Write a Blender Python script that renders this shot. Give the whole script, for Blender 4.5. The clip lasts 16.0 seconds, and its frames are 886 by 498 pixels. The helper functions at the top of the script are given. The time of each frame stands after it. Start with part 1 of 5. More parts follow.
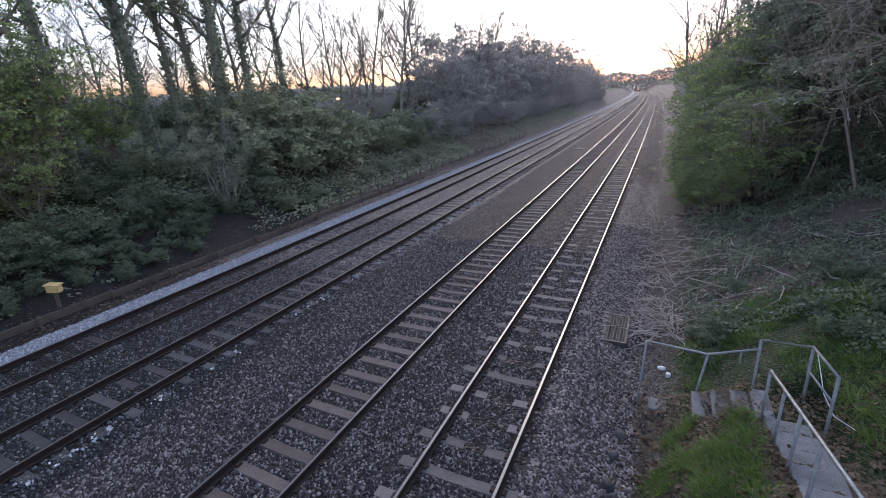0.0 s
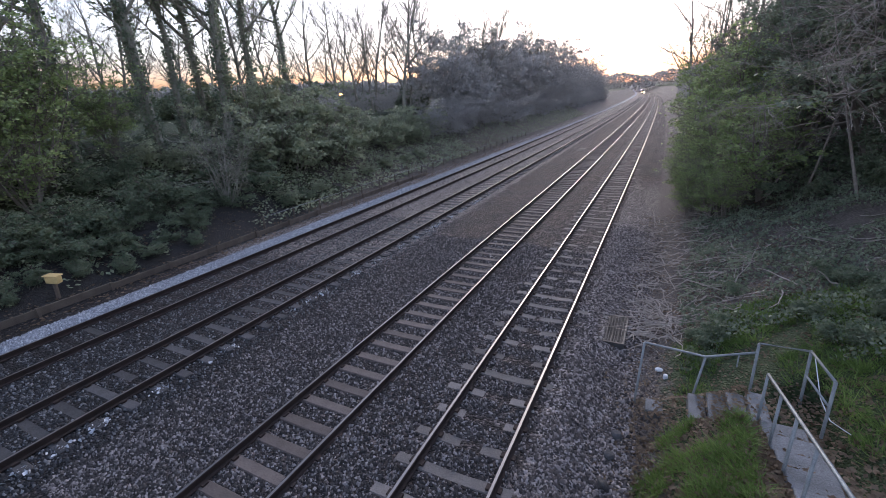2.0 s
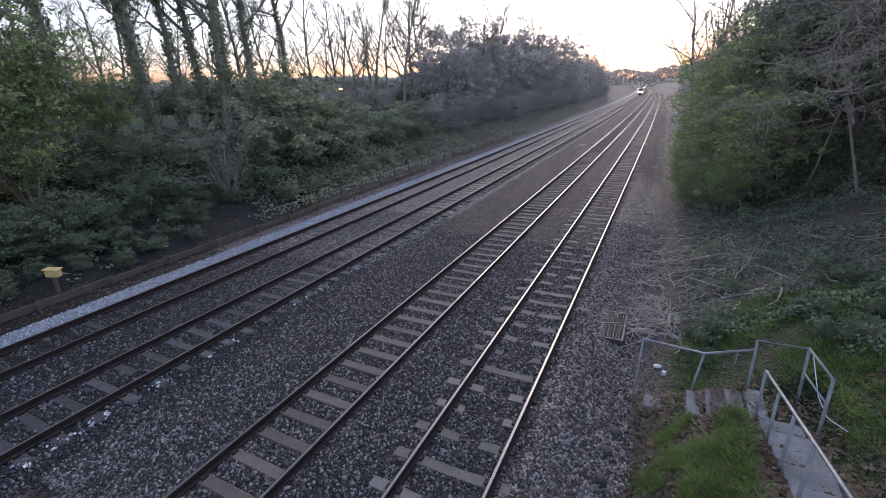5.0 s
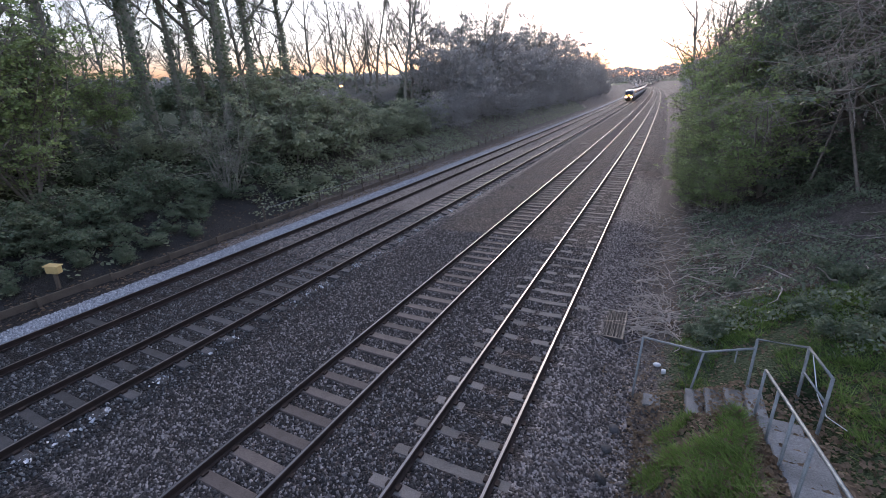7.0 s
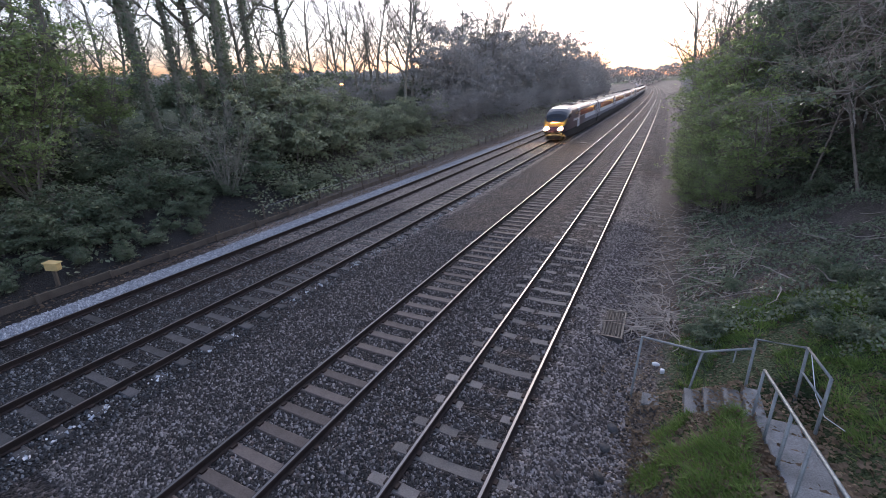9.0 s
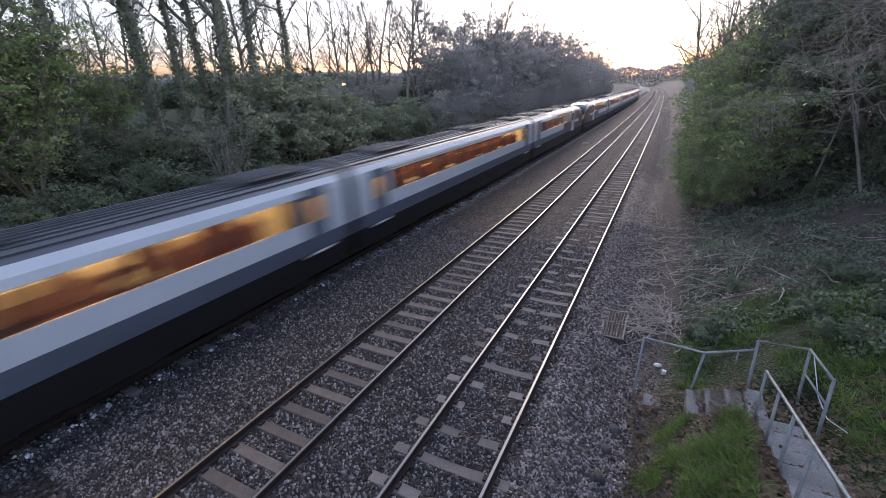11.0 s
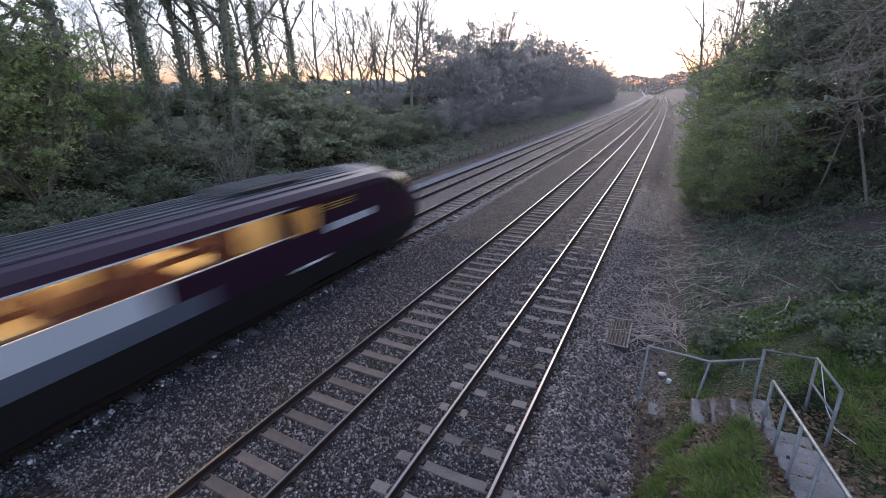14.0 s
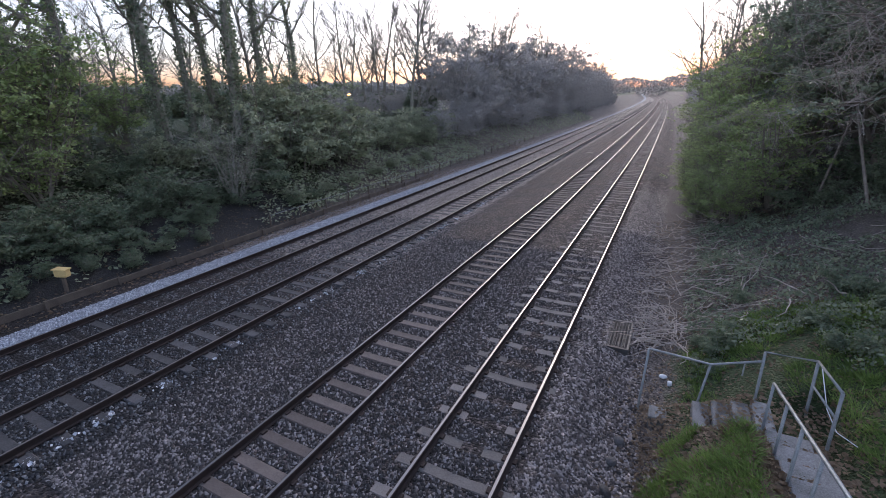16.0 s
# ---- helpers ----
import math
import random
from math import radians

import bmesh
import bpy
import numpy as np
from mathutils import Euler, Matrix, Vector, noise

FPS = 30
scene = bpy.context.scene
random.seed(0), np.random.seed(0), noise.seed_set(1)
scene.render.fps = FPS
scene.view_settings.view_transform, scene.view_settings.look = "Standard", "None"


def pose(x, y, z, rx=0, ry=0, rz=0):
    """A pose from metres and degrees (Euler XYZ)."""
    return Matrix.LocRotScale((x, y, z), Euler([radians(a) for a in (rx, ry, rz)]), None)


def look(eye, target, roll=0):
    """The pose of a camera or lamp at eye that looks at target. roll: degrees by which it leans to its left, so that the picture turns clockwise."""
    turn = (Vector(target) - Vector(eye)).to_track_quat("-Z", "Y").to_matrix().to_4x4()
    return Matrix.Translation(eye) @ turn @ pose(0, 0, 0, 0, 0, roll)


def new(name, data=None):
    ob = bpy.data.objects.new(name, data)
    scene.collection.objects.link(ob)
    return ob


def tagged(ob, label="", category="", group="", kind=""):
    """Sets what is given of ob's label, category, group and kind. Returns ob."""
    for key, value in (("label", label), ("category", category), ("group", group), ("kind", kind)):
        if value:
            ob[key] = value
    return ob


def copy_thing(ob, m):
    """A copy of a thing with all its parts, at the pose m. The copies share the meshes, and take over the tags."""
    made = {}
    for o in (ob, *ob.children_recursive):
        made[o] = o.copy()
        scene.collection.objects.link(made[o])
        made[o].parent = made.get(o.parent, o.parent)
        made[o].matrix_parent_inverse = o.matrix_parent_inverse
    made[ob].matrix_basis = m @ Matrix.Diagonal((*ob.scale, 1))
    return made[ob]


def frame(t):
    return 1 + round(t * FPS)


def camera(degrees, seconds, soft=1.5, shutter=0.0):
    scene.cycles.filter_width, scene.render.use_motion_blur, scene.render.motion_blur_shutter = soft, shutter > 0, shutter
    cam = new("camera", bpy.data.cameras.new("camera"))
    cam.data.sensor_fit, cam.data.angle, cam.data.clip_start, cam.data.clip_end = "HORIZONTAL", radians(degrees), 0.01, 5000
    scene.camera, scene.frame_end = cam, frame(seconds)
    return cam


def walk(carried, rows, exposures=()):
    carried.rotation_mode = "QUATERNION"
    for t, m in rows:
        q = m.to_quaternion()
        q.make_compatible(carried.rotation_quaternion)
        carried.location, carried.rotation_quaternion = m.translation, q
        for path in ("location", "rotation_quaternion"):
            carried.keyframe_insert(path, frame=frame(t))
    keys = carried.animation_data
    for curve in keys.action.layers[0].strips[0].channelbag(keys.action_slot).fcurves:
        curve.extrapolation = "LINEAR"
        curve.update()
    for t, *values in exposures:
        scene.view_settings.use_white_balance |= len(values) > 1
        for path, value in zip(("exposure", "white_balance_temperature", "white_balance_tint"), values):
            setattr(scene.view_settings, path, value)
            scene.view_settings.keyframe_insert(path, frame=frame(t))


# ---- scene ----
# ---- camera and its way: hand-held on a bridge, turning slightly ----
cam = camera(91.21, 16.0, soft=0.3, shutter=0.6)
EYE_Z = 6.2345
TURNS = [  # seconds, turn to the left, tilt down, roll
    (0.0, 27.269, 19.090, -3.795), (0.5, 27.319, 19.202, -3.794), (1.0, 27.315, 19.243, -3.413), (1.5, 27.279, 19.248, -2.944),
    (2.0, 27.273, 19.371, -2.769), (2.5, 27.265, 19.558, -2.807), (3.0, 27.281, 19.649, -2.807), (3.5, 27.235, 19.720, -2.663),
    (4.0, 27.199, 19.806, -2.550), (6.5, 27.378, 20.144, -2.383), (7.0, 27.319, 20.225, -2.292), (7.5, 27.316, 20.243, -2.241),
    (8.0, 27.289, 20.301, -2.131), (8.5, 27.281, 20.344, -2.041), (9.0, 27.268, 20.391, -2.014), (11.5, 27.580, 20.326, -1.899),
    (12.0, 27.645, 20.144, -1.854), (12.5, 27.737, 19.934, -1.888), (13.0, 27.835, 19.750, -1.901), (13.5, 27.863, 19.529, -1.858),
    (14.0, 27.940, 19.414, -1.904), (14.5, 27.975, 19.309, -1.917), (15.0, 28.024, 19.286, -1.962), (15.5, 27.995, 19.202, -1.932),
    (16.0, 27.986, 19.143, -1.861)]
walk(cam, [(t, pose(0, 0, EYE_Z, 90 - tilt, 0, turn) @ pose(0, 0, 0, 0, 0, roll)) for t, turn, tilt, roll in TURNS],
     exposures=[(0.0, 1.95, 5800, 5), (16.0, 1.95, 5800, 5)])

# ---- light: dusk, the sun just gone behind the trees ahead ----
SUN_AZ, SUN_EL = -10.0, 24.0          # degrees to the right of the line, and up
world = bpy.data.worlds.new("dusk")
scene.world = world
world.use_nodes = True
wn, wl = world.node_tree.nodes, world.node_tree.links
sky = wn.new("ShaderNodeTexSky")
sky.sky_type, sky.sun_disc = "NISHITA", False
sky.sun_elevation, sky.sun_rotation = radians(SUN_EL), radians(SUN_AZ)
sky.air_density, sky.dust_density, sky.ozone_density = 1.0, 1.0, 3.0
mild = wn.new("ShaderNodeHueSaturation")      # thin high haze takes the edge off the colours
mild.inputs["Saturation"].default_value = 0.68
tint = wn.new("ShaderNodeMix")
tint.data_type, tint.blend_type = "RGBA", "MULTIPLY"
tint.inputs[0].default_value, tint.inputs[7].default_value = 1.0, (1.0, 0.93, 0.98, 1)
wl.new(sky.outputs[0], mild.inputs["Color"])
wl.new(mild.outputs[0], tint.inputs[6])
# the afterglow: all round the horizon the sky is dimmer and more orange
way, height, glow_band = wn.new("ShaderNodeTexCoord"), wn.new("ShaderNodeSeparateXYZ"), wn.new("ShaderNodeValToRGB")
for stop, (at, c) in zip((glow_band.color_ramp.elements[0], glow_band.color_ramp.elements[1], glow_band.color_ramp.elements.new(0.045), glow_band.color_ramp.elements.new(0.10)),
                         ((0.0, (0.24, 0.115, 0.08)), (0.20, (1, 1, 1)), (0.045, (0.42, 0.25, 0.165)), (0.10, (0.72, 0.60, 0.51)))):
    stop.position, stop.color = at, (*c, 1)
after = wn.new("ShaderNodeMix")
after.data_type, after.blend_type = "RGBA", "MULTIPLY"
after.inputs[0].default_value = 1.0
wl.new(way.outputs["Generated"], height.inputs[0])
wl.new(height.outputs["Z"], glow_band.inputs[0])
wl.new(tint.outputs[2], after.inputs[6])
wl.new(glow_band.outputs[0], after.inputs[7])
wl.new(after.outputs[2], wn["Background"].inputs[0])
wn["Background"].inputs[1].default_value = 0.12
sun = new("sun", bpy.data.lights.new("sun", "SUN"))
sun.data.energy, sun.data.angle, sun.data.color = 0.25, radians(20), (1.0, 0.78, 0.6)
sun.matrix_world = look((0, 0, 60), (-math.sin(radians(SUN_AZ)) * 100, -math.cos(radians(SUN_AZ)) * 100, 60 - 100 * math.tan(radians(SUN_EL))))

# ---- materials ----
def material(name, colour, rough=0.8, metal=0.0, colour2=None, scale=4.0, fine=60.0, bump=0.0, bump_scale=30.0, spread=0.35, each=0.0,
             spec=0.4, coords="Object", glow=0.0):
    """Two tones mixed by a broad and a fine noise, with relief; each: how far alike pieces differ in value."""
    m = bpy.data.materials.new(name)
    m.use_nodes = True
    n, l = m.node_tree.nodes, m.node_tree.links
    b = n["Principled BSDF"]
    b.inputs["Roughness"].default_value, b.inputs["Metallic"].default_value = rough, metal
    b.inputs["Specular IOR Level"].default_value = spec
    tc = n.new("ShaderNodeTexCoord")
    big, small, mix = n.new("ShaderNodeTexNoise"), n.new("ShaderNodeTexNoise"), n.new("ShaderNodeMix")
    big.inputs["Scale"].default_value, small.inputs["Scale"].default_value = scale, fine
    big.inputs["Detail"].default_value, small.inputs["Detail"].default_value = 4, 3
    l.new(tc.outputs[coords], big.inputs["Vector"]), l.new(tc.outputs[coords], small.inputs["Vector"])
    add = n.new("ShaderNodeMath")
    add.operation = "ADD"
    l.new(big.outputs[0], add.inputs[0]), l.new(small.outputs[0], add.inputs[1])
    ramp = n.new("ShaderNodeMapRange")
    ramp.inputs[1].default_value, ramp.inputs[2].default_value = 1 - spread, 1 + spread
    l.new(add.outputs[0], ramp.inputs[0])
    mix.data_type = "RGBA"
    c2 = colour2 or [c * 0.6 for c in colour]
    mix.inputs[6].default_value, mix.inputs[7].default_value = (*colour, 1), (*c2, 1)
    l.new(ramp.outputs[0], mix.inputs[0])
    out = mix.outputs[2]
    if each:
        info, hsv, rng = n.new("ShaderNodeObjectInfo"), n.new("ShaderNodeHueSaturation"), n.new("ShaderNodeMapRange")
        rng.inputs[3].default_value, rng.inputs[4].default_value = 1 - each, 1 + each
        l.new(info.outputs["Random"], rng.inputs[0]), l.new(rng.outputs[0], hsv.inputs["Value"]), l.new(out, hsv.inputs["Color"])
        out = hsv.outputs[0]
    l.new(out, b.inputs["Base Color"])
    if bump:
        bn, bt = n.new("ShaderNodeBump"), n.new("ShaderNodeTexNoise")
        bt.inputs["Scale"].default_value, bt.inputs["Detail"].default_value = bump_scale, 5
        l.new(tc.outputs[coords], bt.inputs["Vector"]), l.new(bt.outputs[0], bn.inputs["Height"])
        bn.inputs["Strength"].default_value, bn.inputs["Distance"].default_value = bump, 0.02
        l.new(bn.outputs[0], b.inputs["Normal"])
    if glow:
        l.new(out, b.inputs["Emission Color"])
        b.inputs["Emission Strength"].default_value = glow
    return m


def leafy(name, a, b, rough=0.6, through_light=0.42):
    """Leaves: two greens that differ leaf by leaf, thin enough to let a little light pass."""
    m = bpy.data.materials.new(name)
    m.use_nodes = True
    n, l = m.node_tree.nodes, m.node_tree.links
    bsdf = n["Principled BSDF"]
    geo, mix, tr, ms, tc, no = (n.new("ShaderNode" + k) for k in ("NewGeometry", "Mix", "BsdfTranslucent", "MixShader", "TexCoord", "TexNoise"))
    mix.data_type = "RGBA"
    mix.inputs[6].default_value, mix.inputs[7].default_value = (*a, 1), (*b, 1)
    no.inputs["Scale"].default_value = 0.8
    add = n.new("ShaderNodeMath")
    add.operation = "MULTIPLY_ADD"
    l.new(tc.outputs["Object"], no.inputs["Vector"])
    l.new(geo.outputs["Random Per Island"], add.inputs[0])
    add.inputs[1].default_value = 0.7
    sub = n.new("ShaderNodeMath")
    sub.operation = "MULTIPLY_ADD"
    sub.inputs[1].default_value, sub.inputs[2].default_value = 1.6, -0.65
    l.new(no.outputs[0], sub.inputs[0]), l.new(sub.outputs[0], add.inputs[2]), l.new(add.outputs[0], mix.inputs[0])
    l.new(mix.outputs[2], bsdf.inputs["Base Color"]), l.new(mix.outputs[2], tr.inputs["Color"])
    bsdf.inputs["Roughness"].default_value = rough
    bsdf.inputs["Specular IOR Level"].default_value = 0.3
    ms.inputs[0].default_value = through_light
    l.new(bsdf.outputs[0], ms.inputs[1]), l.new(tr.outputs[0], ms.inputs[2])
    l.new(ms.outputs[0], n["Material Output"].inputs[0])
    return m


def lit(name, colour, strength):
    m = bpy.data.materials.new(name)
    m.use_nodes = True
    b = m.node_tree.nodes["Principled BSDF"]
    b.inputs["Base Color"].default_value = (*[min(0.8, c) for c in colour], 1)
    b.inputs["Emission Color"].default_value, b.inputs["Emission Strength"].default_value = (*colour, 1), strength
    return m


def ground_material():
    """Ballast, pale new ballast, bare earth and turf, laid out by the sheet's own attributes with ragged borders."""
    m = bpy.data.materials.new("ground_cover")
    m.use_nodes = True
    n, l = m.node_tree.nodes, m.node_tree.links
    b = n["Principled BSDF"]
    tc = n.new("ShaderNodeTexCoord")

    def noise_at(scale, detail=4, kind="ShaderNodeTexNoise"):
        x = n.new(kind)
        x.inputs["Scale"].default_value = scale
        if kind == "ShaderNodeTexNoise":
            x.inputs["Detail"].default_value = detail
        l.new(tc.outputs["Object"], x.inputs["Vector"])
        return x

    def ramp(src, *stops):
        r = n.new("ShaderNodeValToRGB")
        while len(r.color_ramp.elements) < len(stops):
            r.color_ramp.elements.new(0.5)
        for e, (at, c) in zip(r.color_ramp.elements, stops):
            e.position, e.color = at, (*c, 1)
        l.new(src, r.inputs[0])
        return r.outputs[0]

    def blend(f, a, c):
        x = n.new("ShaderNodeMix")
        x.data_type = "RGBA"
        l.new(f, x.inputs[0]), l.new(a, x.inputs[6]), l.new(c, x.inputs[7])
        return x.outputs[2]

    def zone(attr, jag, width=0.12):
        a = n.new("ShaderNodeAttribute")
        a.attribute_name = attr
        s = n.new("ShaderNodeMath")
        s.operation = "MULTIPLY_ADD"
        l.new(jag.outputs[0], s.inputs[0])
        s.inputs[1].default_value = 0.9
        l.new(a.outputs["Fac"], s.inputs[2])
        r = n.new("ShaderNodeMapRange")
        r.inputs[1].default_value, r.inputs[2].default_value = 0.95 - width, 0.95 + width
        l.new(s.outputs[0], r.inputs[0])
        return r.outputs[0]

    cell = noise_at(19, kind="ShaderNodeTexVoronoi")
    cell2 = noise_at(31, kind="ShaderNodeTexVoronoi")
    jag, jag2, broad, patch = noise_at(3, 6), noise_at(7, 6), noise_at(0.55, 3), noise_at(26, 4)
    val = n.new("ShaderNodeSeparateColor")
    l.new(cell.outputs["Color"], val.inputs[0])
    stone = ramp(val.outputs[0], (0.0, (0.010, 0.008, 0.007)), (0.45, (0.036, 0.030, 0.028)), (0.8, (0.085, 0.071, 0.066)), (1.0, (0.23, 0.20, 0.19)))
    rust = n.new("ShaderNodeMix")
    rust.data_type, rust.blend_type = "RGBA", "MULTIPLY"
    rust.inputs[0].default_value = 0.55
    l.new(stone, rust.inputs[6]), l.new(ramp(broad.outputs[0], (0.35, (1.0, 0.86, 0.80)), (0.65, (0.70, 0.70, 0.78))), rust.inputs[7])
    pale = ramp(val.outputs[1], (0.0, (0.12, 0.13, 0.15)), (0.6, (0.26, 0.275, 0.31)), (1.0, (0.44, 0.46, 0.50)))
    earth = ramp(patch.outputs[0], (0.3, (0.05, 0.042, 0.036)), (0.55, (0.125, 0.105, 0.092)), (0.75, (0.25, 0.215, 0.19)))
    turf = ramp(patch.outputs[0], (0.3, (0.026, 0.036, 0.014)), (0.6, (0.055, 0.075, 0.03)), (0.8, (0.10, 0.115, 0.05)))
    col = blend(zone("turf", jag), earth, turf)
    fresh = ramp(val.outputs[2], (0.0, (0.022, 0.018, 0.017)), (0.5, (0.11, 0.092, 0.085)), (1.0, (0.40, 0.355, 0.335)))
    col = blend(zone("stone", jag2), col, blend(zone("clean", jag), rust.outputs[2], fresh))
    # darkens by oil, and by painted shade under the left bank's brambles
    oil_shade = n.new("ShaderNodeMix")
    oil_shade.data_type, oil_shade.blend_type = "RGBA", "MULTIPLY"
    oil_shade.inputs[7].default_value = (0.30, 0.33, 0.36, 1)
    l.new(zone("oily", jag, 0.4), oil_shade.inputs[0]), l.new(col, oil_shade.inputs[6])
    col = blend(zone("pale", jag2, 0.08), oil_shade.outputs[2], pale)
    l.new(col, b.inputs["Base Color"])
    b.inputs["Roughness"].default_value = 0.85
    b.inputs["Specular IOR Level"].default_value = 0.35
    bump, bump2 = n.new("ShaderNodeBump"), n.new("ShaderNodeBump")
    bump.inputs["Strength"].default_value, bump.inputs["Distance"].default_value = 1.0, 0.05
    bump.invert = True
    l.new(cell.outputs["Distance"], bump.inputs["Height"])
    bump2.inputs["Strength"].default_value, bump2.inputs["Distance"].default_value = 0.6, 0.03
    l.new(cell2.outputs["Distance"], bump2.inputs["Height"]), l.new(bump.outputs[0], bump2.inputs["Normal"])
    l.new(bump2.outputs[0], b.inputs["Normal"])
    return m


GROUND = ground_material()
PALE_STONE = material("pale_end_flake", (0.70, 0.71, 0.74), 0.8, colour2=(0.32, 0.34, 0.38), scale=7, fine=23, spread=0.25)
CONCRETE = material("sleeper_concrete", (0.165, 0.137, 0.122), 0.85, colour2=(0.085, 0.068, 0.06), scale=2.5, fine=40, bump=0.3, each=0.22)
CONCRETE_PALE = material("pale_concrete", (0.22, 0.20, 0.185), 0.85, colour2=(0.11, 0.096, 0.088), scale=2.5, fine=40, bump=0.3, each=0.25)
CONCRETE_DARK = material("oily_concrete", (0.095, 0.092, 0.094), 0.8, colour2=(0.040, 0.037, 0.037), scale=2.5, fine=40, bump=0.3, each=0.3)
STEP_STONE = material("step_concrete", (0.25, 0.25, 0.255), 0.85, colour2=(0.09, 0.09, 0.085), scale=3, fine=50, bump=0.4, each=0.12)
POLISHED = material("polished_rail", (0.205, 0.195, 0.19), 0.36, 1.0, colour2=(0.20, 0.185, 0.175), scale=3, fine=90)
WORN_RAIL = material("duller_rail", (0.24, 0.22, 0.21), 0.48, 1.0, colour2=(0.22, 0.19, 0.17), scale=3, fine=90)
RUST = material("rusty_rail", (0.050, 0.032, 0.026), 0.85, 0.0, colour2=(0.022, 0.017, 0.016), scale=4, fine=80, bump=0.3)
GALV = material("galvanised_tube", (0.34, 0.36, 0.36), 0.55, 0.4, colour2=(0.18, 0.185, 0.19), scale=6, fine=70)
GRATE = material("grating_steel", (0.10, 0.098, 0.098), 0.65, 0.4, colour2=(0.055, 0.05, 0.047), scale=6, fine=60)
TIMBER = material("weathered_timber", (0.16, 0.13, 0.10), 0.85, colour2=(0.07, 0.055, 0.045), scale=3, fine=50, bump=0.4)
BARK = material("bark", (0.33, 0.315, 0.26), 0.9, colour2=(0.17, 0.16, 0.13), scale=2, fine=18, bump=0.7, bump_scale=14)
TWIG = material("twig_bark", (0.27, 0.24, 0.205), 0.85, colour2=(0.14, 0.12, 0.105), scale=1.5, fine=12)
# grey twigs, paled further to stand for the haze of distance
HAZED_GREY_TWIG = material("hazed_grey_twig", (0.40, 0.385, 0.385), 0.85, colour2=(0.25, 0.24, 0.24), scale=1.0, fine=9)
DEAD_STICK = material("dead_stick", (0.46, 0.41, 0.37), 0.85, colour2=(0.26, 0.22, 0.19), scale=2, fine=20)
LEAF_OLIVE = leafy("olive_leaf", (0.26, 0.285, 0.185), (0.41, 0.44, 0.29))
LEAF_DARK = leafy("dark_leaf", (0.115, 0.155, 0.10), (0.25, 0.29, 0.19))
LEAF_FRESH = leafy("fresh_leaf", (0.20, 0.27, 0.11), (0.40, 0.47, 0.21))
# aerial haze is put into this bud colour, paler than the other leaves
LEAF_HAZE_GREY = leafy("hazed_grey_bud", (0.36, 0.348, 0.325), (0.46, 0.448, 0.42))
LEAF_IVY = leafy("ivy_leaf", (0.12, 0.150, 0.105), (0.28, 0.32, 0.22), rough=0.38)
LEAF_GRASS = leafy("grass_blade", (0.085, 0.14, 0.032), (0.25, 0.34, 0.10))
LEAF_STRAW = leafy("dead_leaf", (0.10, 0.070, 0.045), (0.24, 0.18, 0.125))
WHITE = material("silver_white_paint", (0.70, 0.74, 0.77), 0.28, colour2=(0.58, 0.60, 0.64), scale=0.7, fine=6, spec=0.5)
LOWER = material("slate_grey_paint", (0.13, 0.145, 0.19), 0.4, colour2=(0.09, 0.10, 0.13), scale=1, fine=8)
PURPLE = material("plum_paint", (0.034, 0.010, 0.030), 0.3, colour2=(0.022, 0.007, 0.021), scale=0.8, fine=8, spec=0.5)
BAND = material("dark_band", (0.012, 0.014, 0.030), 0.15, colour2=(0.008, 0.009, 0.018), scale=1, fine=8, spec=0.5)
ROOF = material("grey_roof", (0.10, 0.108, 0.125), 0.5, colour2=(0.06, 0.065, 0.075), scale=1.2, fine=12)
ROOF_DARK = material("dark_roof_kit", (0.025, 0.026, 0.03), 0.6, colour2=(0.015, 0.015, 0.018), scale=2, fine=12)
UNDER = material("underframe_grime", (0.012, 0.0115, 0.012), 0.8, colour2=(0.007, 0.0065, 0.0065), scale=2, fine=14)
YELLOW = material("warning_yellow", (0.56, 0.32, 0.05), 0.4, colour2=(0.46, 0.26, 0.04), scale=1, fine=10)
GOLD = material("gold_line", (0.62, 0.40, 0.07), 0.4, colour2=(0.55, 0.35, 0.06), scale=1, fine=10)
BLUE = material("blue_fairing", (0.02, 0.07, 0.22), 0.4, colour2=(0.015, 0.05, 0.16), scale=1, fine=10)
SEAT_RED = material("red_moquette", (0.15, 0.045, 0.04), 0.9, colour2=(0.05, 0.04, 0.07), scale=5, fine=40)
SEAT_BLUE = material("blue_moquette", (0.03, 0.05, 0.14), 0.9, colour2=(0.02, 0.03, 0.09), scale=5, fine=40)
CREAM = material("cream_lining", (0.66, 0.55, 0.40), 0.6, colour2=(0.56, 0.46, 0.33), scale=2, fine=20)
DARK_GLASS = material("dark_glass", (0.010, 0.012, 0.016), 0.06, colour2=(0.008, 0.009, 0.012), scale=1, fine=5, spec=0.6)
LENS = material("lamp_lens", (0.5, 0.5, 0.5), 0.1, colour2=(0.4, 0.4, 0.4))
PAPER = material("white_plastic", (0.75, 0.76, 0.78), 0.5, colour2=(0.6, 0.6, 0.62), scale=6, fine=40)
BOX_YELLOW = material("cream_yellow_box", (0.72, 0.55, 0.25), 0.5, colour2=(0.55, 0.40, 0.17), scale=5, fine=40)
SALOON_LIGHT = lit("saloon_light", (1.0, 0.66, 0.28), 2.5)
HEAD_LIGHT = lit("headlight_glow", (1.0, 0.60, 0.25), 90.0)
TAIL_LIGHT = lit("tail_light_glow", (1.0, 0.03, 0.02), 8.0)
STREET_GLOW = lit("street_lamp_glow", (1.0, 0.36, 0.09), 3.5)
WINDOW_GLOW = lit("house_window_glow", (1.0, 0.75, 0.45), 5.0)
GLASS = bpy.data.materials.new("window_glass")
GLASS.use_nodes = True
GLASS.node_tree.nodes["Principled BSDF"].inputs["Transmission Weight"].default_value = 1.0
